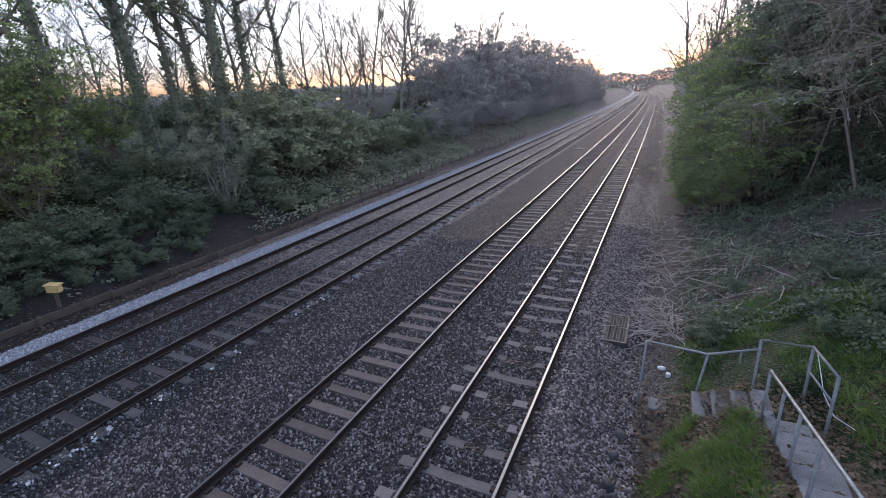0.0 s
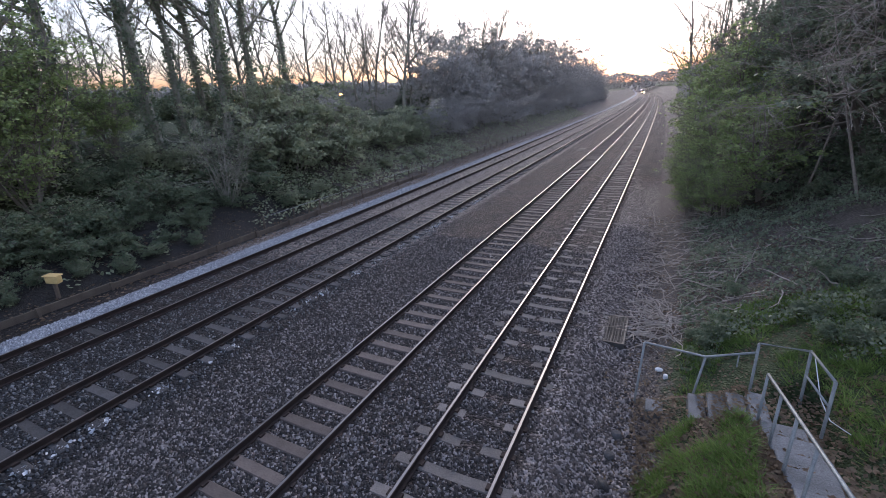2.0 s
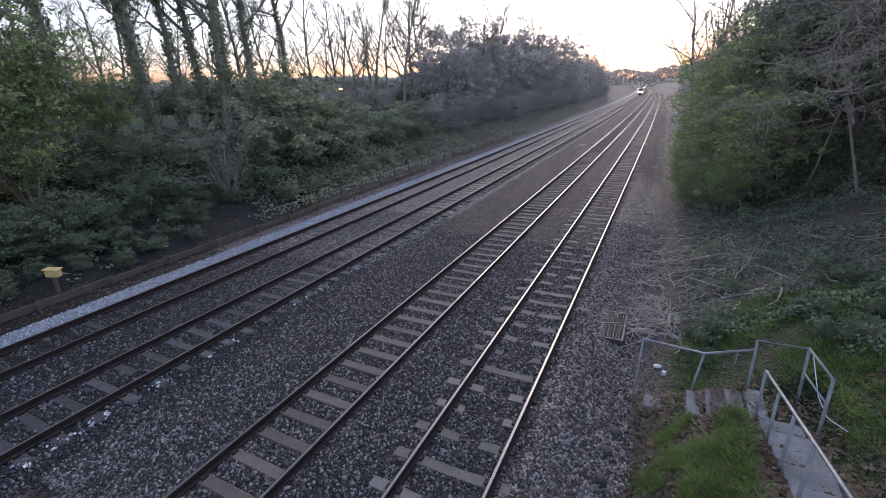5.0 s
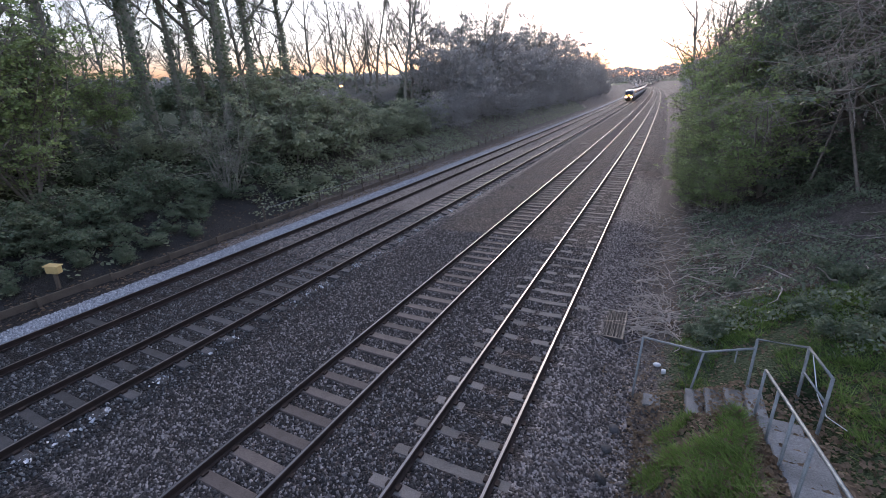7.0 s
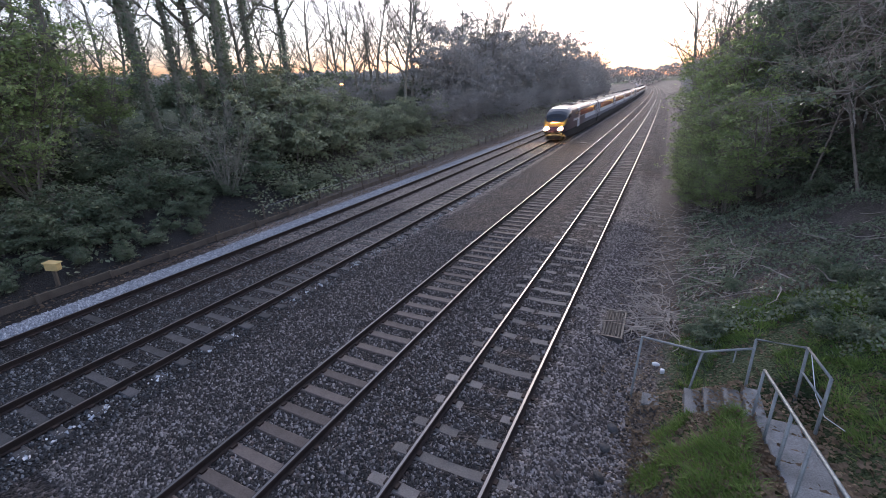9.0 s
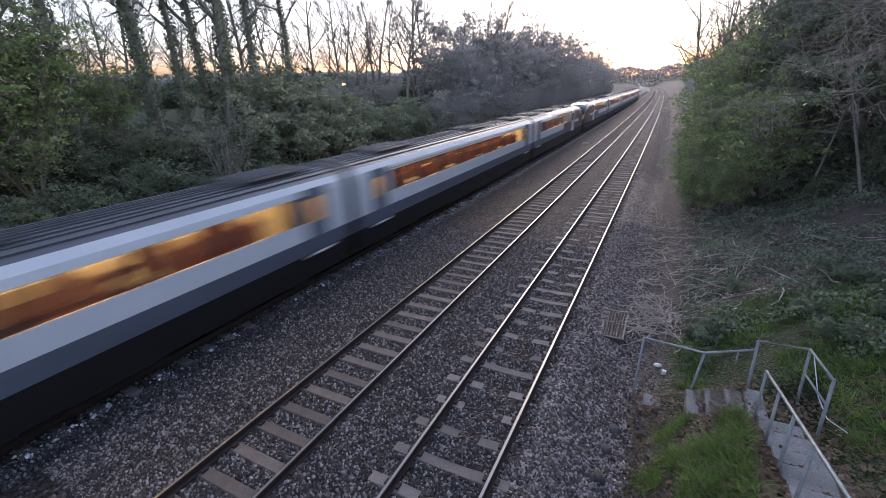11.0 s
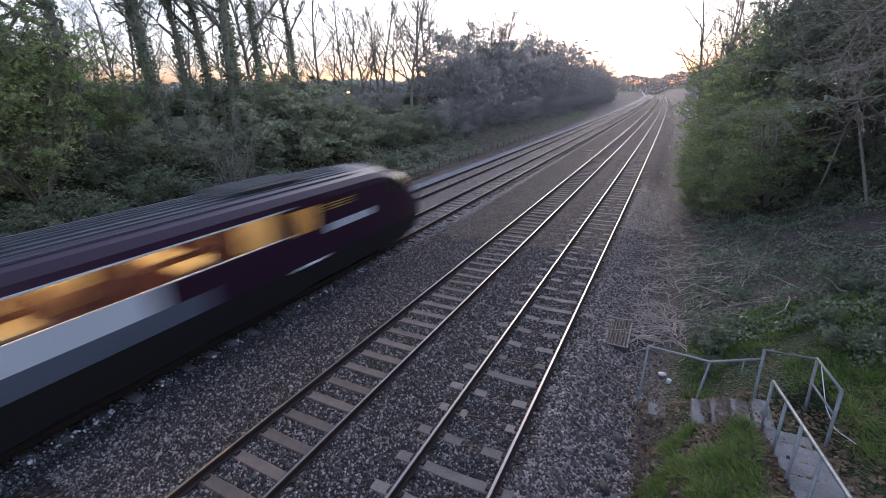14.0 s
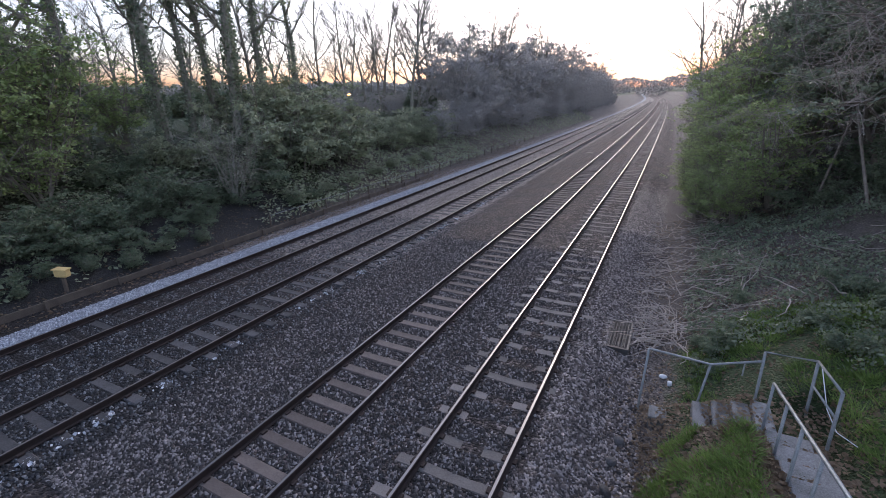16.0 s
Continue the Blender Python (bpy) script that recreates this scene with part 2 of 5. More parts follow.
GLASS.node_tree.nodes["Principled BSDF"].inputs["Roughness"].default_value = 0.02
GLASS.node_tree.nodes["Principled BSDF"].inputs["IOR"].default_value = 1.02
GLASS.node_tree.nodes["Principled BSDF"].inputs["Base Color"].default_value = (0.75, 0.72, 0.68, 1)


# ---- helpers of this scene ----
def part(name, bm, mat, parent=None, label=""):
    """Links a bmesh, or a pair (verts, faces), as one mesh object under a thing."""
    me = bpy.data.meshes.new(name)
    if isinstance(bm, tuple):
        me.from_pydata(bm[0], [], bm[1])
    else:
        bm.to_mesh(me)
        bm.free()
    for x in (mat if isinstance(mat, (list, tuple)) else [mat]):
        me.materials.append(x)
    ob = new(name, me)
    if parent:
        ob.parent = parent
    if label:
        ob["label"] = label
    return ob


def empty(name, label, category, group="", kind=""):
    return tagged(new(name), label, category, group, kind)


def box(bm, x0, x1, y0, y1, z0, z1, mi=0, bevel=0.0, m=None):
    vs = [bm.verts.new((x, y, z)) for z in (z0, z1) for y in (y0, y1) for x in (x0, x1)]
    fs = [bm.faces.new([vs[i] for i in q]) for q in ((0, 2, 3, 1), (4, 5, 7, 6), (0, 1, 5, 4), (2, 6, 7, 3), (0, 4, 6, 2), (1, 3, 7, 5))]
    for f in fs:
        f.material_index = mi
    if bevel:
        made = bmesh.ops.bevel(bm, geom=list({e for f in fs for e in f.edges}), offset=bevel, segments=1, affect="EDGES")
        for f in made["faces"]:
            f.material_index = mi
        vs = list({v for f in made["faces"] for v in f.verts} | {v for v in vs if v.is_valid})
    if m:
        bmesh.ops.transform(bm, matrix=m, verts=[v for v in vs if v.is_valid])
    return bm


def tubes(lines, sides=4):
    """Round bars along lines of (point, radius): verts and faces."""
    verts, faces = [], []
    ring = [(math.cos(2 * math.pi * k / sides), math.sin(2 * math.pi * k / sides)) for k in range(sides)]
    for line in lines:
        first = len(verts)
        for i, (p, r) in enumerate(line):
            d = (line[min(i + 1, len(line) - 1)][0] - line[max(i - 1, 0)][0])
            if d.length < 1e-6:
                d = Vector((0, 0, 1))
            d.normalize()
            u = d.orthogonal().normalized()
            v = d.cross(u)
            for c, s in ring:
                q = p + (u * c + v * s) * r
                verts.append((q.x, q.y, q.z))
        for i in range(len(line) - 1):
            a = first + i * sides
            for k in range(sides):
                j = (k + 1) % sides
                faces.append((a + k, a + j, a + sides + j, a + sides + k))
        end = first + (len(line) - 1) * sides
        if sides > 3:
            faces.append(tuple(range(end, end + sides)))
    return verts, faces


def flakes(points, size, rs, flat=0.0, stretch=1.5, slim=False, lay=0.0):
    """One small leaf at each point, turned at random: a bent diamond, or a slim triangle where leaves are tiny; lay turns their faces to the sky."""
    pts = np.asarray(points, float)
    n = len(pts)
    if lay:
        c = rs.normal(size=(n, 3)) + (0, 0, lay)
        c /= np.linalg.norm(c, axis=1)[:, None]
        a = np.cross(c, rs.normal(size=(n, 3)))
        a /= np.linalg.norm(a, axis=1)[:, None] + 1e-9
        b = np.cross(c, a)
    else:
        a = rs.normal(size=(n, 3))
        a[:, 2] *= 1 - flat
        a /= np.linalg.norm(a, axis=1)[:, None]
        b = np.cross(a, rs.normal(size=(n, 3)))
        b /= np.linalg.norm(b, axis=1)[:, None] + 1e-9
        c = np.cross(a, b)
    s = size * rs.uniform(0.55, 1.3, n)[:, None]
    if slim:
        v = np.stack([pts - a * s * stretch, pts + b * s * 1.15 + a * s * 0.3, pts - b * s * 1.15 + a * s * 0.9], 1).reshape(-1, 3)
        return v, np.arange(n * 3).reshape(-1, 3)
    v = np.stack([pts - a * s * stretch, pts + b * s + c * s * 0.25, pts + a * s * stretch, pts - b * s + c * s * 0.25], 1).reshape(-1, 3)
    i = np.arange(n)[:, None] * 4
    f = np.concatenate([i + [0, 1, 2], i + [0, 2, 3]], 1).reshape(-1, 3)
    return v, f


def mesh_of(name, v, f):
    """A mesh from arrays of verts and triangles."""
    me = bpy.data.meshes.new(name)
    me.vertices.add(len(v))
    me.vertices.foreach_set("co", np.ascontiguousarray(v, np.float32).ravel())
    me.loops.add(f.size)
    me.loops.foreach_set("vertex_index", np.ascontiguousarray(f, np.int32).ravel())
    me.polygons.add(len(f))
    me.polygons.foreach_set("loop_start", np.arange(len(f), dtype=np.int32) * f.shape[1])
    me.update(calc_edges=True)
    return me


def stuff(name, v, f, mat, label, category, parent=None):
    me = mesh_of(name, v, f)
    me.materials.append(mat)
    ob = new(name, me)
    if parent:
        ob.parent = parent
    else:
        tagged(ob, label, category, kind="stuff")
    return ob


def limb(rng, p, d, length, r, depth, out, kids, up=0.08, spread=0.9, shrink=0.55, wob=0.18, bare=0.3, thin=0.009):
    n = 5 if depth >= 2 else (3 if depth == 1 else 1)
    line, dirs = [(p.copy(), r)], [d.copy()]
    for i in range(n):
        d = (d + Vector((rng.gauss(0, wob), rng.gauss(0, wob), rng.gauss(0, wob) + up))).normalized()
        p = p + d * (length / n)
        line.append((p.copy(), max(thin, r * (1 - 0.75 * (i + 1) / n))))
        dirs.append(d.copy())
    out.append((depth, line))
    if depth == 0:
        return
    for k in range(kids[depth - 1]):
        t = bare + (1 - bare) * (k + rng.random()) / kids[depth - 1]
        i = min(n - 1, int(t * n))
        q = line[i][0].lerp(line[i + 1][0], t * n - i)
        side = Vector((rng.gauss(0, 1), rng.gauss(0, 1), rng.gauss(0, 0.5))).normalized()
        nd = (dirs[i + 1] * (1 - spread * 0.5) + side * spread).normalized()
        limb(rng, q, nd, length * shrink * rng.uniform(0.7, 1.15) * (1.15 - 0.5 * t), max(thin, line[i][1] * 0.55), depth - 1, out, kids, up, spread, shrink,
             wob * 1.3, 0.15, thin)


# ---- the line of the railway: straight, then a wide bend to the left ----
def bend(y):
    return -5.95e-5 * max(0.0, y - 2.85) ** 2


def heading(y):
    return math.atan(1.19e-4 * max(0.0, y - 2.85))


TRACKS = {"a": (-14.87, 0.115), "b": (-11.322, 0.115), "c": (-6.099, 0.0), "d": (-2.7295, 0.0)}   # middle of each track, height of its rails


def smooth(a, b, x):
    t = min(1.0, max(0.0, (x - a) / (b - a)))
    return t * t * (3 - 2 * t)


PROFILE = [(-400, 5.9), (-120, 5.5), (-60, 5.2), (-40, 4.95), (-31, 4.6), (-28.5, 3.8), (-20.2, -0.25), (-19.2, -0.48), (-18.3, -0.5), (-16.5, -0.12),
           (-16.0, -0.06), (-13.7, -0.06), (-13.1, -0.11), (-12.6, -0.06), (-10.5, -0.06), (-10.3, -0.10), (-9.9, -0.12), (-9.4, -0.17), (-8.2, -0.20), (-7.3, -0.13), (-6.98, -0.15), (-6.75, -0.19), (-5.45, -0.19),
           (-5.22, -0.15), (-4.9, -0.13), (-4.5, -0.19), (-4.0, -0.168), (-3.4, -0.19), (-2.1, -0.19), (-1.85, -0.15), (-1.4, -0.14), (-1.05, -0.19), (-0.5, -0.36), (0.3, -0.34), (1.2, 0.0), (2.6, 0.75), (5, 1.7), (9, 3.6), (14, 5.4), (30, 6.4), (120, 7.5), (400, 10)]
PX, PZ = [q[0] for q in PROFILE], [q[1] for q in PROFILE]


def stair_z(x, y):
    """Height of the sloping bed under the steps, and how far it holds there."""
    flight = smooth(1.6, 1.85, x) * (1 - smooth(2.95, 3.25, x)) * (1 - smooth(8.9, 9.2, y)) * smooth(0.0, 1.5, y)
    low = smooth(-0.1, 0.2, x) * (1 - smooth(1.8, 1.95, x)) * smooth(7.6, 7.8, y) * (1 - smooth(8.8, 9.1, y))
    zf = 0.50 + 0.25 * max(0.0, 7.9 - y)
    zl = -0.33 + 0.48 * max(0, x - 0.1)
    return (flight, zf) if flight > low else (low, zl)


def ground_z(x, y):
    u = x - bend(y)
    z = float(np.interp(u, PX, PZ))
    rough = smooth(-0.6, 0.8, u) + smooth(19.5, 21, -u)
    z += rough * (0.16 * noise.noise((x * 0.45, y * 0.45, 0)) + 0.07 * noise.noise((x * 1.6, y * 1.6, 3)))
    if 0 < y < 7.7 and 0.2 < x < 2:   # the grassy mound beside the steps
        z += 0.84 * smooth(0.15, 1.0, x) * (1 - smooth(7.25, 7.75, y))
    w, zs = stair_z(x, y)
    z = z * (1 - w) + (zs - 0.12) * w
    far = max(0.0, y - 700) * 0.02
    return z + min(far, 22)


def axis(*spans):
    out = []
    for a, b, step in spans:
        out += list(np.arange(a, b, step))
    return out + [spans[-1][1]]


def build_ground():
    us = axis((-900, -120, 130), (-120, -40, 10), (-40, -20, 1.0), (-20, -15.5, 0.3), (-15.5, -8, 0.3), (-8, -0.6, 0.15), (-0.6, 4.0, 0.16), (4, 14, 0.6), (14, 40, 4), (40, 120, 16), (120, 900, 130))
    ys = axis((-420, -20, 20), (-20, 2, 2), (2, 14, 0.2), (14, 32, 0.6), (32, 80, 2), (80, 300, 8), (300, 900, 25), (900, 4000, 300))
    verts, turf, stone, pale, oily, clean = [], [], [], [], [], []
    for y in ys:
        for u in us:
            x = u + bend(min(y, 900))
            verts.append((x, y, ground_z(x, y) if y < 900 else ground_z(x, 900) + (y - 900) * 0.012))
            t = smooth(-0.2, 1.6, u) * (0.35 + 0.65 * (1 - smooth(10.5, 13, y)) if u < 14 else 0.7)
            t = max(t, 0.75 * smooth(28, 31, -u), (0.55 if y < 25 else 0.3) * smooth(19.0, 20.4, -u))
            if y < 19 and -24 < u < -19:
                t *= 0.3
            turf.append(t)
            clean.append(max(smooth(-1.9, -1.5, u) * (1 - smooth(22, 45, y)), smooth(9, 16, y) * smooth(9.0, 10.5, -u)))
            stone.append((1 - smooth(18.9, 19.5, -u)) * (1 - smooth(-0.4, 0.6, u)))
            # oil near the rails; the bank foot is darkened for the shade under brambles
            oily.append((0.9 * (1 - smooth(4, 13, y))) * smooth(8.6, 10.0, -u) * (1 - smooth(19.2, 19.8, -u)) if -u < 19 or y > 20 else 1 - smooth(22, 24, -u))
            pale.append(smooth(15.75, 16.1, -u) * (1 - smooth(17.6, 18.3, -u)))
    w = len(us)
    f = np.array([(j * w + i, j * w + i + 1, (j + 1) * w + i + 1, (j + 1) * w + i) for j in range(len(ys) - 1) for i in range(w - 1)])
    me = mesh_of("ground", np.array(verts), f)
    me.polygons.foreach_set("use_smooth", np.ones(len(f), bool))
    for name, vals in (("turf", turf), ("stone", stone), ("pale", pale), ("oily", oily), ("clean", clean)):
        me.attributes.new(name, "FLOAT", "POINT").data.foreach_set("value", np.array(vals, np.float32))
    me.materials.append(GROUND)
    tagged(new("ground", me), "railway cutting of stone ballast, bare earth and grassy banks", "ground", kind="structure")


build_ground()

# ---- tracks ----
RAIL = [(-0.035, 0.0), (-0.024, 0.004), (0.024, 0.004), (0.035, 0.0), (0.036, -0.035), (0.010, -0.05), (0.010, -0.135), (0.07, -0.150), (0.07, -0.160), (-0.07, -0.160),
        (-0.07, -0.150), (-0.010, -0.135), (-0.010, -0.05), (-0.036, -0.035)]
RAIL_YS = axis((-420, 0, 30), (0, 60, 4), (60, 300, 8), (300, 900, 20))


def rail(offset, z, mats, parent):
    verts, faces, n = [], [], len(RAIL)
    for y in RAIL_YS:
        verts += [(offset + bend(y) + a, y, z + b) for a, b in RAIL]
    for j in range(len(RAIL_YS) - 1):
        faces += [(j * n + k, j * n + (k + 1) % n, (j + 1) * n + (k + 1) % n, (j + 1) * n + k) for k in range(n)]
    ob = part("rail", (verts, faces), mats, parent, "steel rail with a polished running surface")
    ob.data.polygons.foreach_set("material_index", np.array([0 if i % n == 1 else 1 for i in range(len(faces))], np.int32))
    return ob


def sleeper_mesh(dip, mat, rise):
    """A concrete sleeper 2.5 m long, its middle lower by dip."""
    verts, faces, xs = [], [], (-1.25, -1.2, -0.85, -0.5, -0.2, 0.2, 0.5, 0.85, 1.2, 1.25)
    for x in xs:
        top = -0.158 - dip * smooth(0.75, 0.25, abs(x)) - (0.03 if abs(x) > 1.21 else 0) + rise
        w = 0.125 if abs(x) < 1.21 else 0.11
        verts += [(x, -w - 0.03, -0.36), (x, -w, top - 0.02), (x, -w + 0.02, top), (x, w - 0.02, top), (x, w, top - 0.02), (x, w + 0.03, -0.36)]
    for i in range(len(xs) - 1):
        faces += [(i * 6 + k, i * 6 + k + 1, i * 6 + 7 + k, i * 6 + 6 + k) for k in range(5)]
    faces += [tuple(range(5, -1, -1)), tuple(range(len(xs) * 6 - 6, len(xs) * 6))]
    me = bpy.data.meshes.new("sleeper")
    me.from_pydata(verts, [], faces)
    me.materials.append(mat)
    return me


def clips(x, z, y0, y1, parent, first, step):
    """Rail fastenings on both sides of both rails."""
    bm = bmesh.new()
    y = first
    while y < y1:
        if y > y0:
            for r in (-0.7525, 0.7525):
                for s in (-1, 1):
                    box(bm, x + bend(y) + r + s * 0.105 - 0.035, x + bend(y) + r + s * 0.105 + 0.035, y - 0.06, y + 0.06, z - 0.16, z - 0.115)
        y += step
    ob = part("rail_clips", bm, RUST, parent, "rusty spring clips holding the rails")
    ob["kind"] = "stuff"


def track(key, label, mats, mat, dip, rise, first, y_end, step=0.65):
    x, z = TRACKS[key]
    t = empty("railway_track", label, "railway track", "four parallel tracks", "structure")
    rail(x - 0.7525, z, mats, t), rail(x + 0.7525, z, mats, t)
    me = sleeper_mesh(dip, mat, rise)
    rs = random.Random(ord(key))
    rest, y, count = [], first, 0
    while y < y_end:
        m = pose(x + bend(y) + rs.gauss(0, 0.012), y + rs.gauss(0, 0.012), z + rs.gauss(0, 0.006), 0, rs.gauss(0, 0.3), math.degrees(heading(y)) + rs.gauss(0, 0.5))
        if count < 290:
            ob = new("sleeper", me)
            ob.parent, ob.matrix_basis = t, m
        else:
            rest.append(m)
        y, count = y + step, count + 1
    co = np.array([v.co for v in me.vertices])
    quads = [list(p.vertices) for p in me.polygons if len(p.vertices) == 4]
    if rest:
        v = np.concatenate([co @ np.array(m.to_3x3()).T + np.array(m.translation) for m in rest])
        f = np.concatenate([np.array(quads) + i * len(co) for i in range(len(rest))])
        ob = stuff("distant_sleepers", v, f, mat, "", "", t)
        ob["kind"] = "stuff"
    clips(x, z, 2, 45, t, first, step)
    return t


track("a", "disused-looking track of dark rails sunk in oily ballast", (WORN_RAIL, RUST), CONCRETE_DARK, 0.0, -0.03, 0.4, 330)
track("b", "main line track with dull rails and oily concrete sleepers", (WORN_RAIL, RUST), CONCRETE_DARK, 0.0, -0.005, 0.08, 330)
track("c", "main line track with flat brownish concrete sleepers", (POLISHED, RUST), CONCRETE, 0.0, 0.0, 0.05, 330)
track("d", "main line track with waisted concrete sleepers half buried", (POLISHED, RUST), CONCRETE_PALE, 0.035, 0.004, 0.63, 330, 0.779)


# ---- loose stones ----
def stones(name, n, x0, x1, y0, y1, size, mat, label, seed, lift=0.0, zone=None):
    rs = np.random.RandomState(seed)
    y = y0 + (y1 - y0) * rs.uniform(0, 1, n) ** 1.6
    x = rs.uniform(x0, x1, n)
    keep = np.ones(n, bool) if zone is None else zone(x, y)
    x, y = x[keep], y[keep]
    n = len(x)
    z = np.array([ground_z(a + bend(b), b) for a, b in zip(x, y)]) + lift
    x = x + np.array([bend(b) for b in y])
    base = np.array([(1, 0, -0.5), (0, 1, -0.5), (-1, 0, -0.5), (0, -1, -0.5), (0.35, 0.2, 0.8), (-0.35, -0.1, 0.75)], float)   # a chip bedded in the ground
    tri = np.array([(0, 1, 4), (1, 5, 4), (1, 2, 5), (2, 3, 5), (3, 4, 5), (3, 0, 4)])
    v = base[None] * rs.uniform(0.55, 1.35, (n, 6, 3))
    a = rs.uniform(0, 6.283, n)
    q = np.zeros((n, 3, 3))
    q[:, 0, 0], q[:, 0, 1], q[:, 1, 0], q[:, 1, 1], q[:, 2, 2] = np.cos(a), -np.sin(a), np.sin(a), np.cos(a), 1
    q[:, 2, :2] = rs.normal(0, 0.35, (n, 2))
    v = np.einsum("nij,nkj->nki", q, v) * (size * rs.uniform(0.6, 1.6, n))[:, None, None]
    v = v + np.stack([x, y, z], 1)[:, None, :]
    f = (tri[None] + (np.arange(n) * 6)[:, None, None]).reshape(-1, 3)
    stuff(name, v.reshape(-1, 3), f, mat, label, "ballast")


def stone_material(name, a, b, c):
    m = bpy.data.materials.new(name)
    m.use_nodes = True
    n, l = m.node_tree.nodes, m.node_tree.links
    geo, r = n.new("ShaderNodeNewGeometry"), n.new("ShaderNodeValToRGB")
    r.color_ramp.elements.new(0.6)
    for e, (at, col) in zip(r.color_ramp.elements, ((0.0, a), (0.6, b), (1.0, c))):
        e.position, e.color = at, (*col, 1)
    l.new(geo.outputs["Random Per Island"], r.inputs[0])
    l.new(r.outputs[0], n["Principled BSDF"].inputs["Base Color"])
    n["Principled BSDF"].inputs["Roughness"].default_value = 0.8
    return m


BALLAST = stone_material("ballast_chips", (0.009, 0.008, 0.008), (0.056, 0.049, 0.047), (0.32, 0.29, 0.28))
OILY = stone_material("oily_chips", (0.009, 0.009, 0.009), (0.040, 0.040, 0.043), (0.20, 0.20, 0.205))
CHIPS = stone_material("new_chips", (0.15, 0.16, 0.185), (0.31, 0.325, 0.36), (0.52, 0.54, 0.58))


def off_sleepers(x, y):
    """Keeps stones off the rails, and mostly off the sleepers between them."""
    ok = np.ones(len(x), bool)
    for key, first in (("a", 0.4), ("b", 0.08), ("c", 0.05), ("d", 0.63)):
        c = TRACKS[key][0]
        ok &= (np.abs(np.abs(x - c) - 0.7525) > 0.09)
        gap = 0.779 if key == "d" else 0.65
        ph = np.abs(((y - first) / gap + 0.5) % 1 - 0.5) * gap
        reach = 1.25 if key in "d" else 0.76
        ok &= ~((np.abs(x - c) < reach) & (ph < 0.13))
    ok &= x + 0.9 * ((x * 91.7 + y * 57.3) % 1.0) < 0.5        # thins out towards the bank
    ok &= ~((x > -1.16) & (x < -0.36) & (y > 10.95) & (y < 12.65))
    return ok


CLEAN = stone_material("clean_chips", (0.022, 0.018, 0.017), (0.118, 0.096, 0.087), (0.38, 0.33, 0.305))
stones("ballast_stones", 21000, -1.86, 0.7, 2.0, 22, 0.036, CLEAN, "pale pinkish-grey stone ballast beside the bank", 13, 0.0, off_sleepers)
stones("ballast_stones", 56000, -9.6, -1.8, 2.0, 18, 0.034, BALLAST, "grey-brown crushed stone ballast between the tracks", 3, 0.0, off_sleepers)
stones("ballast_stones", 26000, -16.0, -9.6, 1.0, 20, 0.034, OILY, "dark grey crushed stone ballast round the dull rails", 4, 0.0, off_sleepers)
stones("new_ballast", 9000, -18.0, -16.0, 2.0, 30, 0.036, CHIPS, "pale bluish new stone ballast along the cess", 5)


def sleeper_end_flakes():
    """Pale flakes added to stand in for the lit, whitish ends of the sleepers."""
    rs = np.random.RandomState(12)
    pts = []
    for k in range(46):
        if rs.uniform() < 0.25:
            continue
        y, n = 0.08 + 0.65 * k, rs.randint(16, 44)
        pts.append(np.stack([-10.20 + rs.normal(0, 0.07, n), y + rs.normal(0, 0.10, n), np.full(n, -0.085) + rs.uniform(0, 0.02, n)], 1))
    v, f = flakes(np.concatenate(pts), 0.042, rs, flat=0.85, stretch=1.1)
    stuff("sleeper_end_flakes", v, f, PALE_STONE, "whitish flakes standing in for the lit sleeper ends", "ballast")


sleeper_end_flakes()


# ---- the train: two five-car sets, each car keyed on its own ----
PITCH = 23.8
SPEED = 55.0
NOSE_AT_9 = 50.0
SECTION = [(1.26, 0.35), (1.35, 1.18), (1.37, 1.67), (1.375, 2.23), (1.37, 2.60), (1.35, 3.05), (1.31, 3.24), (1.20, 3.44), (0.85, 3.60), (0.40, 3.68), (0.0, 3.70)]


def shell(ys, shape, pick, holes):
    """The skin of a car: rings of SECTION at each y, shaped there; pick gives the paint, holes leaves window openings out."""
    verts, faces, idx = [], [], []
    pts = [(-a, b) for a, b in SECTION] + [(a, b) for a, b in reversed(SECTION[:-1])]
    n = len(pts)
    for y in ys:
        verts += [shape(a, y, b) for a, b in pts]
    for j in range(len(ys) - 1):
        for k in range(n - 1):
            row = k if k < n // 2 else n - 2 - k
            if holes(row, (ys[j] + ys[j + 1]) / 2):
                continue
            faces.append((j * n + k, (j + 1) * n + k, (j + 1) * n + k + 1, j * n + k + 1))
            idx.append(pick(row, (ys[j] + ys[j + 1]) / 2))
    last = len(verts) - n
    for k in range(n // 2):                      # both ends, strip by strip
        strip = [k, k + 1, n - 2 - k, n - 1 - k] if k + 1 != n - 2 - k else [k, k + 1, n - 1 - k]
        faces += [tuple(strip), tuple(last + q for q in reversed(strip))]
        idx += [pick(-1 - k, ys[0]), pick(-1 - k, ys[-1])]
    return verts, faces, idx


